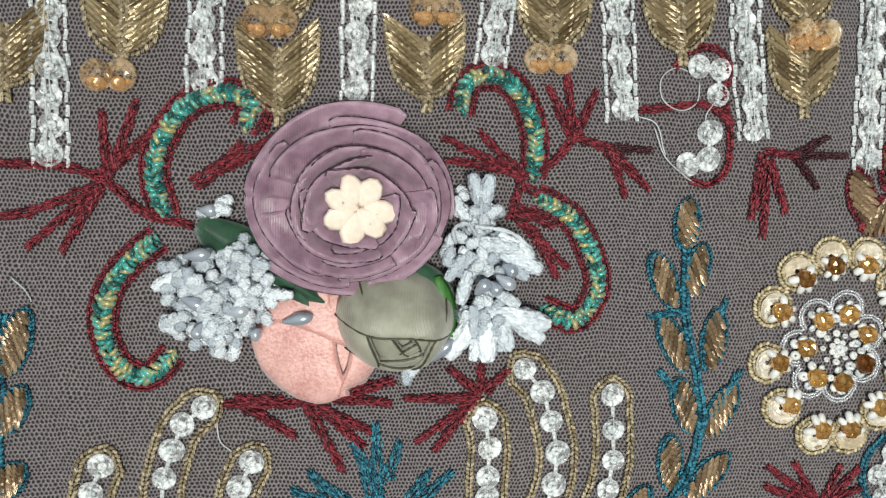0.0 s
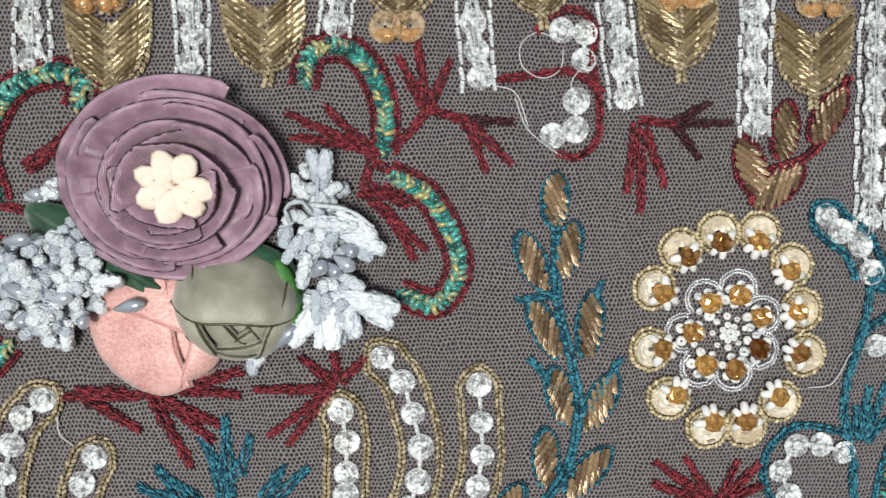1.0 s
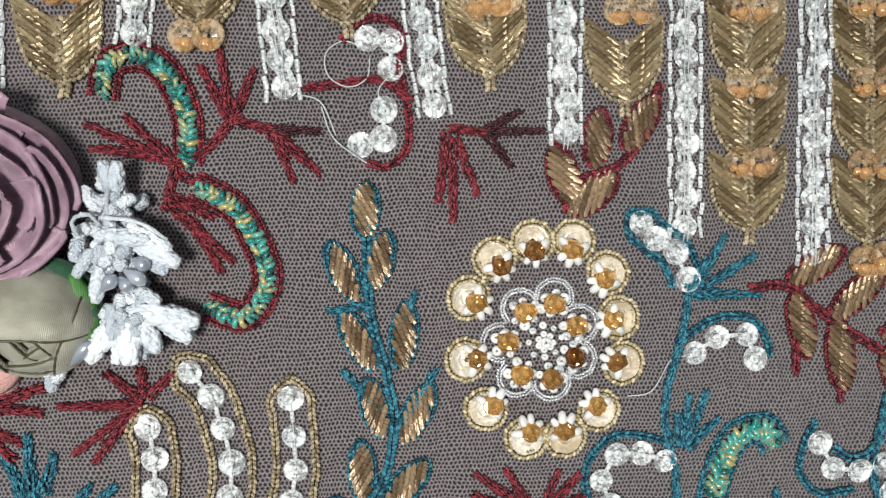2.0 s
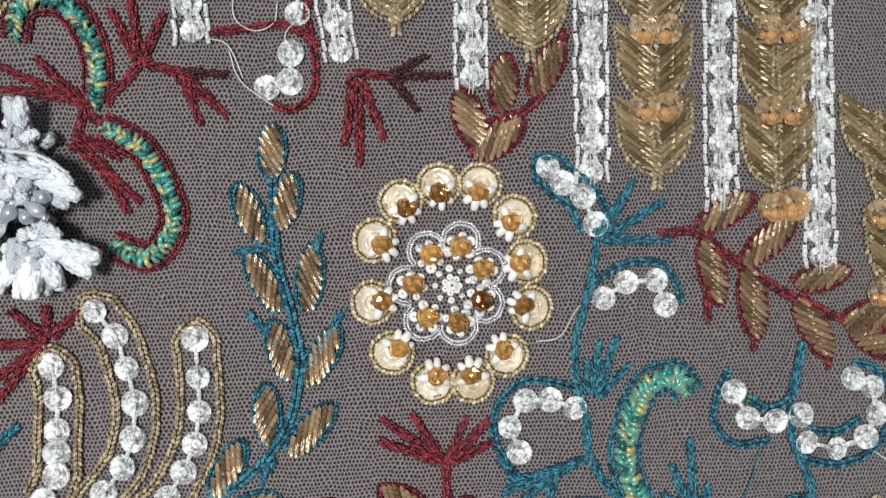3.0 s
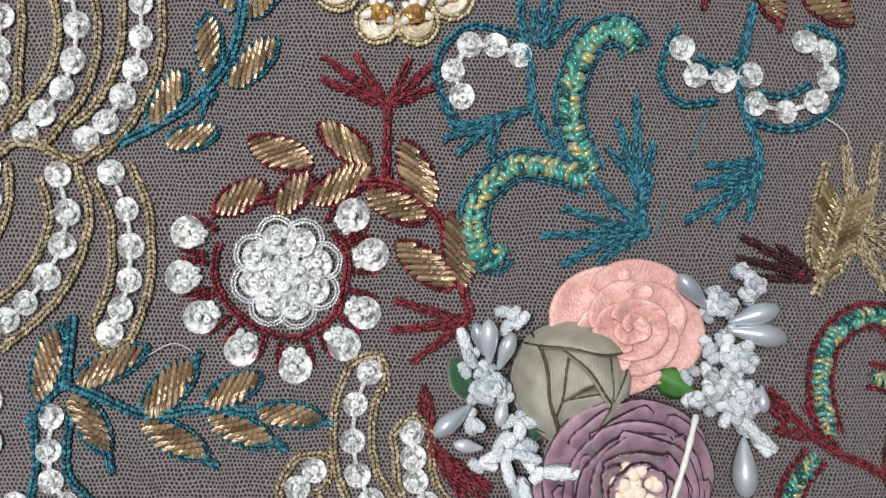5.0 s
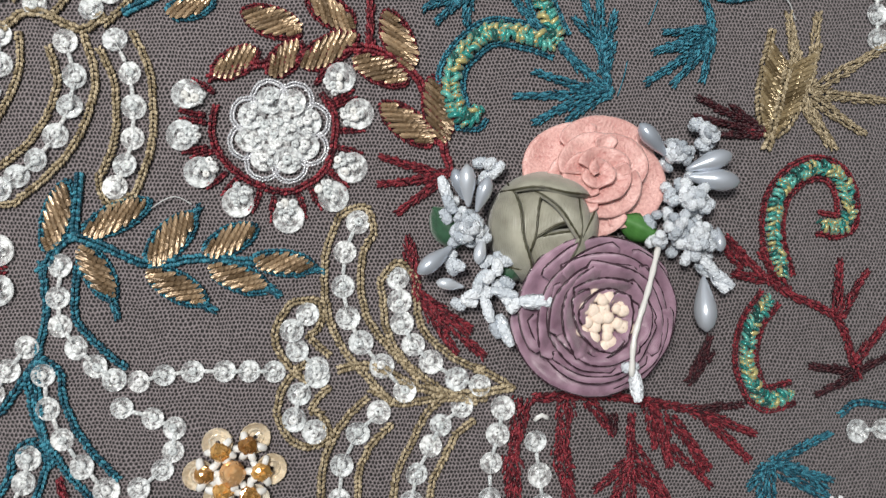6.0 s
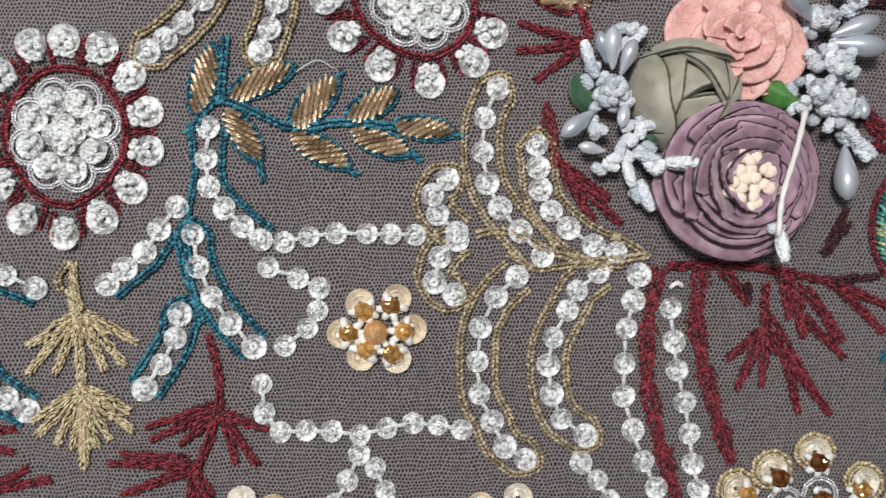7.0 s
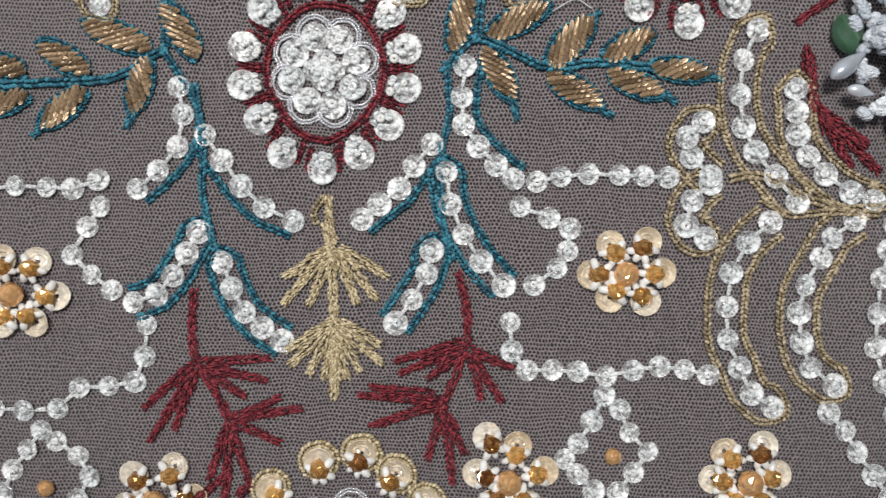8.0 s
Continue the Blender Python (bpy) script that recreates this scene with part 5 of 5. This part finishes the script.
# ---- gold flowers ----
gilt_flower((-25.6, -117.2), [(-28.5, -112.0), (-21.8, -111.1), (-18.9, -116.8), (-21.6, -122.2), (-28.2, -121.7), (-31.9, -117.6)])
gilt_flower((-45.0, -155.1), [(-49.4, -146.8), (-43.7, -148.4), (-38.5, -153.0), (-51.0, -153.8), (-48.2, -159.5), (-41.4, -159.3)])
gilt_flower((-2.4, -153.6), [(-6.9, -148.2), (0.1, -146.9), (2.8, -152.2), (-8.9, -153.4), (-5.9, -158.3), (0.6, -158.1)])
gilt_flower((-135.3, -124.1), [(-131.0, -117.8), (-127.3, -124.3), (-131.1, -129.3), (-137.3, -129.8), (-141.3, -124.2), (-137.7, -117.5)])
gilt_flower((-108.9, -161.0), [(-113.1, -155.9), (-105.4, -154.3), (-101.9, -160.2), (-114.4, -162.2), (-105.5, -166.1), (-111.7, -166.8)])
gilt_rosette((-74.6, -168.1), [(-88.0, -158.2), (-79.4, -152.7), (-71.7, -151.1), (-65.3, -154.6), (-59.7, -159.7), (-90.9, -166.1), (-57.4, -167.4), (-87.7, -175.4), (-75.1, -183.3), (-62.9, -176.5)], [(-79.6, -163.6), (-73.5, -161.8), (-69.3, -165.3), (-71.2, -171.6), (-77.4, -172.4)], "rosette of pale gold sequins and amber beads under red sprigs")
gilt_rosette((54.4, -154.4), [(39.8, -145.9), (46.4, -142.4), (54.4, -139.3), (63.5, -144.8), (70.2, -149.8), (37.1, -153.7), (71.3, -158.2), (40.8, -163.0), (54.5, -169.4), (67.2, -165.5)], [(49.6, -149.6), (55.3, -148.1), (60.7, -151.8), (59.7, -159.1), (50.2, -159.0)], "rosette of pale gold sequins and amber beads below red stripes")

# ---- rows of sequins edged in gold that meet in points ----
sequin_arch([(-12.8, -90.0), (-15.6, -92.8), (-14.6, -96.3), (-11.2, -99.5)], outline=3.0, sides=2)
sequin_arch([(-11.7, -110.6), (-15.1, -108.4), (-14.3, -103.9), (-11.2, -100.8)], outline=3.0, sides=2)
sequin_arch([(-4.1, -73.8), (-6.4, -79.1), (-6.7, -85.2), (-5.8, -90.7), (-3.5, -95.2), (0.1, -99.3), (4.2, -103.8)], outline=3.2)
sequin_arch([(1.3, -140.2), (-2.5, -137.9), (-4.8, -133.3), (-7.1, -128.4), (-7.4, -122.6), (-6.9, -116.5), (-4.1, -110.9), (-0.4, -107.4)], outline=3.2)
sequin_arch([(3.1, -83.9), (3.3, -87.9), (3.8, -91.7), (5.7, -95.7), (8.8, -98.7), (13.4, -101.8), (17.5, -103.0)], outline=3.0)
sequin_arch([(12.1, -136.0), (7.7, -132.9), (5.9, -128.5), (5.3, -123.2), (6.1, -118.3), (8.7, -113.5), (10.4, -109.9), (14.3, -106.7)], outline=3.2)
stitched_line([(-7.5, -99.8), (-4.0, -99.1), (1.1, -100.3), (6.8, -103.3), (14.5, -104.5), (23.2, -103.5)], STRAW, "stitched_line", "straw gold chain stitch where rows of sequins meet", 1.4)
stitched_line([(-1.9, -103.3), (3.2, -105.9), (9.3, -105.3), (18.6, -105.3)], STRAW, "stitched_line", "straw gold chain stitch where rows of sequins meet", 1.2)
stitched_line([(17.0, -100.2), (20.6, -101.7), (23.5, -103.8)], STRAW, "stitched_line", "straw gold chain stitch where rows of sequins meet", 1.2)
sequin_line([(21.7, -107.0), (20.7, -111.7), (19.4, -116.6), (19.0, -123.0), (19.0, -128.8), (20.6, -135.0), (22.6, -140.6), (25.0, -145.5), (26.9, -150.5)], 2.0)
sequin_line([(27.4, -113.0), (28.0, -119.1), (28.7, -124.2), (30.1, -129.9), (31.0, -135.6), (31.7, -141.2), (32.8, -145.9), (34.4, -151.0)], 2.0)
sequin_line([(11.3, -140.9), (14.3, -144.0), (16.5, -147.8), (19.8, -151.8), (22.5, -155.8)], 1.9)
loose_thread([(27.4, -109.4), (28.4, -108.4), (29.9, -109.2)], 1.0, MILK_BEAD, 0.5)
sprig(RED, [], [((25.4, -105.3), (23.2, -116.6)), ((23.2, -115.5), (23.5, -127.8)), ((23.5, -126.8), (26.0, -139.1)), ((26.0, -138.1), (29.2, -148.4))], "broad stripe of dark red satin stitch", "stitched_stripe", 4.0)
sprig(RED, [], [((33.2, -105.3), (32.1, -115.5)), ((32.1, -114.5), (33.8, -124.8)), ((33.8, -123.7), (36.6, -134.6)), ((36.4, -133.5), (38.9, -140.8))], "broad stripe of dark red satin stitch", "stitched_stripe", 4.0)
sprig(RED, [[(26.8, -105.5), (38.2, -105.1), (48.6, -106.5), (57.0, -108.3)], [(45.0, -108.3), (44.8, -117.6)], [(49.2, -107.3), (51.9, -117.6)]],
      [((37.2, -105.8), (41.4, -111.9)), ((44.6, -117.1), (38.6, -121.9)), ((44.6, -117.6), (40.1, -127.1)), ((45.1, -118.1), (44.4, -126.7)), ((45.4, -118.1), (50.4, -124.3)), ((49.3, -122.8), (51.0, -131.5)), ((48.8, -121.7), (56.8, -131.9)), ((45.4, -114.5), (54.1, -127.9)),
       ((50.8, -108.3), (51.9, -117.8)), ((52.3, -109.4), (59.3, -118.6)), ((51.9, -114.5), (59.3, -121.7)), ((57.0, -108.3), (67.4, -112.5)), ((58.1, -108.8), (66.6, -117.1)), ((55.0, -112.5), (58.2, -118.6)), ((48.1, -106.3), (49.2, -114.5))], RED_LABEL, w=2.4,
      dark=[((55.4, -103.4), (60.1, -98.0)), ((56.5, -102.2), (59.8, -95.1)), ((56.5, -108.1), (65.4, -107.3)), ((41.4, -108.4), (41.9, -111.9))])
sprig(RED, [[(5.5, -77.8), (6.5, -86.5)]], [((6.3, -86.5), (18.0, -97.5)), ((6.8, -86.8), (13.4, -97.2)), ((7.3, -87.5), (16.0, -93.1)), ((5.5, -80.8), (4.8, -76.7))], RED_LABEL, w=2.8)
# ---- things at the cloth's far side: gold leaf spray, cords and sprigs ----
tulip((71.9, -58.0), (76.8, -41.0), 4.6)
sprig(STRAW, [[(83.7, -59.8), (79.0, -51.5), (76.5, -37.9)]], [((79.5, -49.9), (81.7, -35.2)), ((80.1, -49.4), (94.9, -40.8)), ((80.1, -49.9), (94.2, -51.1)), ((79.5, -50.6), (89.7, -57.1)), ((79.0, -52.5), (84.2, -60.0)), ((77.5, -45.2), (76.0, -35.3))], "straw gold spiky sprig beside coiled wire", w=2.8)
sprig(RED, [[(71.4, -57.2), (68.2, -57.3)]], [], RED_LABEL, dark=[((71.2, -57.2), (58.9, -51.1)), ((70.8, -57.3), (58.2, -54.5)), ((70.3, -57.6), (62.3, -57.8)), ((70.8, -57.3), (65.1, -52.6))])
rope([(73.9, -84.1), (72.1, -76.4), (73.3, -69.2), (77.7, -64.7), (83.0, -64.2), (86.2, -68.1), (85.9, -74.4), (81.0, -74.1)], CORD_LABEL)
rope([(71.4, -87.9), (67.8, -92.8), (66.6, -99.9), (69.5, -106.2), (75.2, -105.3)], CORD_LABEL)
sprig(RED, [[(63.1, -76.3), (68.8, -82.5), (75.1, -87.2), (84.1, -91.9), (87.7, -102.2)]], [((84.1, -91.4), (84.9, -81.1)), ((84.7, -91.4), (90.0, -83.2)), ((66.7, -82.5), (62.6, -78.4)), ((70.9, -84.6), (64.6, -83.5)), ((87.2, -100.2), (94.1, -92.0)), ((75.1, -87.2), (69.9, -79.5))], RED_LABEL, dark=[((87.7, -101.7), (79.1, -100.6)), ((87.7, -102.2), (80.1, -105.7)), ((87.9, -101.7), (93.1, -99.2))])
sprig(BLUE, [[(69.1, -118.6), (75.6, -118.7), (81.0, -122.9)]], [((70.2, -118.0), (67.9, -127.4)), ((70.7, -118.6), (71.0, -130.6)), ((70.2, -118.6), (81.8, -113.0)), ((71.3, -118.1), (82.3, -121.4)), ((72.3, -119.7), (85.3, -126.7)), ((69.6, -118.6), (66.9, -122.2))], BLUE_LABEL, w=2.4)
bead_strip((82.6, -127.2), (82.8, -152.2))
stitched_line([(51.4, -138.9), (54.3, -136.5), (56.9, -138.2)], STRAW, "stitched_curl", "curl of straw gold chain stitch")
sequin_line([(93.3, -30.2), (92.9, -35.0), (93.1, -39.7)], 2.0)
sequin_line([(87.2, -112.5), (92.3, -112.1)], 2.0)
stitched_line([(84.3, -109.4), (87.6, -107.4), (93.5, -108.0)], BLUE, "stitched_curl", "curl of teal blue stitching beside sequins")
leaf_branch("spreading branch of coiled gold wire leaves edged in teal blue", BLUE, [[(-108.7, -79.5), (-118.0, -84.8), (-128.2, -85.8), (-139.5, -86.5)], [(-108.7, -79.5), (-108.0, -68.7)]],
            [((-111.1, -79.6), (-123.2, -75.1), 4.0), ((-122.3, -84.1), (-131.3, -78.8), 3.8), ((-111.7, -81.3), (-114.6, -90.9), 3.8), ((-102.8, -81.0), (-109.0, -71.3), 4.0), ((-122.9, -87.1), (-131.0, -93.6), 3.8), ((-133.9, -84.4), (-141.6, -82.0), 3.4), ((-133.3, -88.2), (-141.5, -91.1), 3.2)],
            blades=[((-113.8, -89.9), (-115.3, -93.2)), ((-129.2, -92.8), (-132.2, -95.2))])
sequin_arch([(-120.2, -72.0), (-122.8, -68.1), (-124.4, -63.1)], outline=3.0)

# ---- first posy ----
ribbon_rose(spot(-88.8, 27.7, 0.0, 10, 6), [(20.0, 4.2), (16.8, 6.6), (13.2, 9.2), (9.6, 11.2)], MAUVE, MAUVE_EDGE,
            "mauve satin ribbon rose with singed edges and peach felt centre", petals=5, squash=0.88, centre=(7, 13.4, 5.4), straight=0.4, lift=2.1, drift=(0.7, -0.5), uneven=1.3, fewer=0.2)
rosebud(spot(-80.7, 7.0, 0.8, 12, 8, -8), 10.2, 0.92, [(200, 0.46, 1.0, 0.3, 8.4), (-92, 0.66, 1.0, 0.3, 6.4), (-14, 0.52, 1.0, 0.3, 8.6), (92, -0.02, 1.0, 0.4, 11.2),
        (-64, 0.46, 0.88, 2.0, 7.6), (228, 0.16, 0.74, 2.6, 8.2), (32, 0.10, 0.72, 2.4, 9.0), (-38, 0.26, 0.68, 2.0, 8.2), (160, -0.30, 0.58, 3.0, 7.0)], SAGE, SAGE_EDGE, "sage green satin ribbon rosebud lying on its side")
rosebud(spot(-93.6, 3.0, 0.0, 0, 0), 10.8, 0.98, [(-70, -0.55, 1.0, 0.3, 3.0), (188, -0.30, 1.02, 0.5, 3.6), (70, 0.1, 0.98, 0.6, 4.2), (-10, 0.5, 0.98, 0.6, 4.0)], PINK, PINK_EDGE,
        "salmon pink folded satin ribbon flower tucked under the rose", "ribbon_flower", 0.045, 0.12, 0.5)
ribbon_leaf((-112.4, 22.2), (-92.3, 9.5), 8.5, 2.6, GREEN, "dark bottle green satin ribbon leaf under the rose")
ribbon_leaf((-101.8, 19.3), (-93.7, 7.2), 7.5, 2.2, GREEN, "dark bottle green satin ribbon leaf under the rose")
ribbon_leaf((-78.8, 15.7), (-70.2, 6.9), 6.5, 3.4, GREEN, "dark bottle green satin ribbon leaf beside pale stamens")
ribbon_leaf((-74.1, 13.8), (-71.1, 3.1), 4.0, 4.0, LEAF_GREEN, "small fresh green ribbon leaf beside pale stamens")
stamen_cluster("posy of frosted pale blue-grey stamens and grey pearls",
               posy((-113.2, 13.2), 15, 6.0, 4.6, 3) + posy((-104.1, 11.4), 15, 6.4, 5.0, 4) + posy((-109.0, 5.1), 15, 5.6, 4.2, 5) + posy((-104.9, 16.6), 12, 4.4, 5.4, 6) + posy((-109.1, 10.7), 12, 4.5, 6.4, 9) + posy((-114.8, 7.2), 9, 4.0, 4.0, 10) + [((-105.6, 16.0), (-100.4, 16.7), 6.5), ((-107.3, 17.3), (-106.0, 18.2), 6.8), ((-101.3, 11.5), (-97.0, 10.9), 6.0), ((-113.6, 14.1), (-119.2, 12.8), 5.5), ((-105.9, 5.0), (-107.0, 0.7), 4.5)],
               [((-113.5, 17.4), (-109.5, 17.9), 8.0), ((-107.2, 8.6), (-103.8, 9.0), 7.8), ((-111.3, 6.7), (-112.2, 4.4), 6.6), ((-104.0, 5.2), (-102.1, 4.7), 6.6), ((-98.8, 6.6), (-94.2, 7.5), 5.5), ((-114.0, 10.8), (-110.5, 9.5), 7.5), ((-112.0, 24.6), (-109.1, 24.4), 3.8)])
stamen_cluster("tuft of frosted pale stamens beside a green leaf", [((-110.3, 23.4), (-108.2, 25.7), 3.6), ((-109.5, 25.0), (-106.9, 24.3), 3.6), ((-78.6, -2.3), (-79.7, 0.4), 3.4), ((-77.3, -1.4), (-76.1, 1.4), 3.4)], [((-75.1, 0.5), (-71.8, 3.3), 4.6)])
stamen_cluster("spray of frosted pale blue-grey stamens with grey pearls",
               posy((-66.3, 16.5), 12, 6.0, 4.6, 31) + posy((-65.2, 6.2), 12, 6.4, 3.8, 32) + posy((-67.0, 24.4), 9, 4.6, 4.2, 33) + [((-67.2, 24.6), (-67.5, 31.0), 5.5), ((-67.2, 24.2), (-65.2, 30.6), 6.0), ((-68.8, 23.7), (-71.7, 26.7), 5.5), ((-66.2, 23.3), (-63.8, 25.8), 6.0), ((-71.2, 18.7), (-73.1, 15.9), 6.5), ((-70.3, 21.0), (-72.6, 19.6), 6.0), ((-64.5, 20.6), (-58.2, 17.3), 7.0), ((-63.6, 18.8), (-57.2, 14.5), 6.6), ((-62.6, 16.9), (-59.5, 13.1), 6.4),
                ((-67.4, 19.7), (-60.8, 18.8), 7.6), ((-70.0, 17.8), (-72.1, 13.2), 6.8), ((-68.9, 15.0), (-70.1, 9.3), 6.0), ((-64.2, 11.3), (-60.2, 9.2), 6.0), ((-67.0, 9.0), (-68.6, 3.7), 5.6), ((-66.0, 8.5), (-65.1, -0.4), 5.0), ((-65.1, 8.5), (-61.3, 1.5), 5.0), ((-64.2, 8.5), (-55.1, 5.2), 5.4), ((-63.0, 7.4), (-55.6, 3.8), 5.0),
                ((-68.2, 7.4), (-71.3, -0.3), 4.6), ((-66.8, 5.5), (-67.5, -0.4), 4.6), ((-70.3, 15.9), (-68.0, 17.8), 6.4), ((-68.1, 22.3), (-66.2, 19.6), 6.4)],
               [((-68.0, 11.4), (-65.9, 13.6), 8.6), ((-64.6, 14.3), (-61.6, 12.5), 8.6), ((-63.5, 16.0), (-61.2, 14.6), 8.0), ((-74.9, -0.3), (-71.3, 3.3), 5.0), ((-65.7, 13.3), (-63.9, 11.4), 8.0)],
               [([(-71.2, 19.6), (-71.7, 21.9), (-69.4, 22.8), (-68.0, 21.0)], 8.0, 8.0), ([(-68.1, 22.3), (-62.5, 21.4), (-58.7, 18.7)], 7.5, 7.0), ([(-67.1, 22.3), (-67.0, 26.9)], 7.0, 6.5)])

# ---- second posy ----
ribbon_rose(spot(36.9, -90.2, 0.0, 4, 0, 30), [(16.8, 2.2), (14.6, 4.2), (12.2, 6.2), (9.6, 8.0), (7.0, 9.2)], MAUVE, MAUVE_EDGE,
            "mauve satin ribbon rose with peach centre, crossed by a stamen", petals=5, squash=0.98, centre=(22, 10.4, 5.0), straight=0.36, lift=1.8, rim_width=0.23)
rosebud(spot(29.0, -75.0, 0.4, 2, 2), 10.2, 1.02, [(192, 0.46, 1.0, 0.3, 9.0), (-34, 0.46, 1.0, 0.3, 8.8), (84, 0.56, 1.0, 0.3, 9.4), (-100, 0.72, 1.0, 0.3, 6.4),
        (42, 0.20, 0.88, 2.6, 9.6), (-88, 0.06, 0.86, 1.8, 8.0), (168, 0.24, 0.82, 2.6, 8.4), (112, -0.06, 0.74, 2.8, 8.6), (-8, 0.40, 0.84, 2.6, 9.0)], SAGE, SAGE_EDGE, "sage green satin ribbon rosebud")
ribbon_rose(spot(38.0, -66.2, 0.0, -4, 2, 10), [(12.6, 1.8), (9.0, 3.6), (5.8, 4.8), (2.8, 5.4)], PINK, PINK_EDGE,
            "salmon pink folded satin ribbon flower", "ribbon_flower", 4, 0.86, None, -0.1, 1.0, 0.8, 1.3, uneven=0.5, rim_width=0.12)
ribbon_leaf((43.0, -73.9), (49.8, -76.5), 5.0, 3.0, LEAF_GREEN, "small fresh green ribbon leaf beside the rose")
ribbon_leaf((14.3, -77.9), (9.3, -71.4), 6.0, 1.8, GREEN, "dark bottle green satin ribbon leaf under pale stamens")
ribbon_leaf((23.3, -80.1), (22.8, -84.6), 6.0, 3.2, GREEN, "dark bottle green satin ribbon leaf under pale stamens")
ribbon_leaf((56.2, -67.5), (61.1, -64.3), 5.0, 1.8, GREEN, "dark bottle green satin ribbon leaf under pale stamens")
stamen_cluster("posy of frosted pale blue-grey stamens and smooth pearls",
               posy((15.4, -75.2), 15, 3.4, 5.4, 8) + [((12.6, -70.7), (10.1, -66.2), 4.0), ((12.6, -72.7), (11.6, -69.2), 4.2), ((20.2, -65.1), (18.7, -63.1), 3.6), ((19.2, -66.1), (21.7, -63.6), 3.6), ((18.2, -64.6), (20.2, -63.1), 4.0),
               ((19.6, -80.5), (23.1, -81.4), 5.4), ((18.6, -82.4), (16.6, -84.9), 5.6), ((20.6, -83.4), (19.6, -80.5), 6.0), ((19.1, -85.4), (23.6, -87.4), 5.6), ((18.1, -86.4), (14.3, -86.8), 5.0), ((17.3, -87.3), (19.7, -91.3), 4.8), ((20.3, -90.3), (22.9, -95.7), 4.2), ((19.2, -91.3), (20.9, -94.2), 4.0),
               ((11.8, -81.3), (14.8, -81.8), 4.8), ((12.8, -80.3), (11.8, -82.8), 4.6), ((17.6, -84.4), (19.6, -82.9), 6.2), ((20.6, -86.4), (23.5, -89.3), 5.4), ((23.3, -87.4), (29.6, -88.2), 9.4), ((13.8, -87.3), (16.8, -88.3), 4.6)],
               [((14.3, -70.1), (12.8, -65.2), 6.0), ((15.1, -71.3), (14.8, -64.7), 6.8), ((16.6, -72.3), (18.6, -66.8), 6.6), ((12.2, -78.5), (6.7, -82.8), 5.4), ((17.7, -76.5), (16.7, -81.2), 6.0), ((14.3, -85.3), (9.8, -84.5), 4.8)])
stamen_cluster("spray of frosted pale blue-grey stamens and long grey pearls",
               posy((54.2, -70.3), 15, 5.2, 5.4, 21) + posy((50.5, -75.4), 9, 3.8, 5.6, 22) + posy((55.1, -77.4), 15, 5.0, 5.0, 23) + posy((52.6, -62.2), 9, 3.2, 4.2, 24) + posy((58.0, -58.4), 7, 2.8, 4.2, 25)
               + [((56.6, -80.3), (59.2, -83.3), 4.8), ((58.2, -82.3), (62.5, -85.8), 4.2), ((59.2, -83.3), (61.2, -86.8), 4.0), ((57.7, -81.3), (60.2, -85.1), 4.4)],
               [((50.0, -62.3), (45.4, -57.3), 6.0), ((54.3, -64.8), (61.6, -62.4), 5.6), ((54.3, -66.1), (62.9, -67.2), 5.4), ((57.6, -84.3), (57.5, -93.2), 3.8), ((59.8, -75.2), (60.0, -79.3), 4.8)])
stamen_cluster("one long pale stamen lying across the rose", [((41.3, -99.2), (43.1, -104.2), 11.6)], [], [([(47.1, -78.8), (44.9, -85.3), (42.0, -93.5), (41.3, -100.1)], 9.4, 12.0)], 0.5, MILK_BEAD)
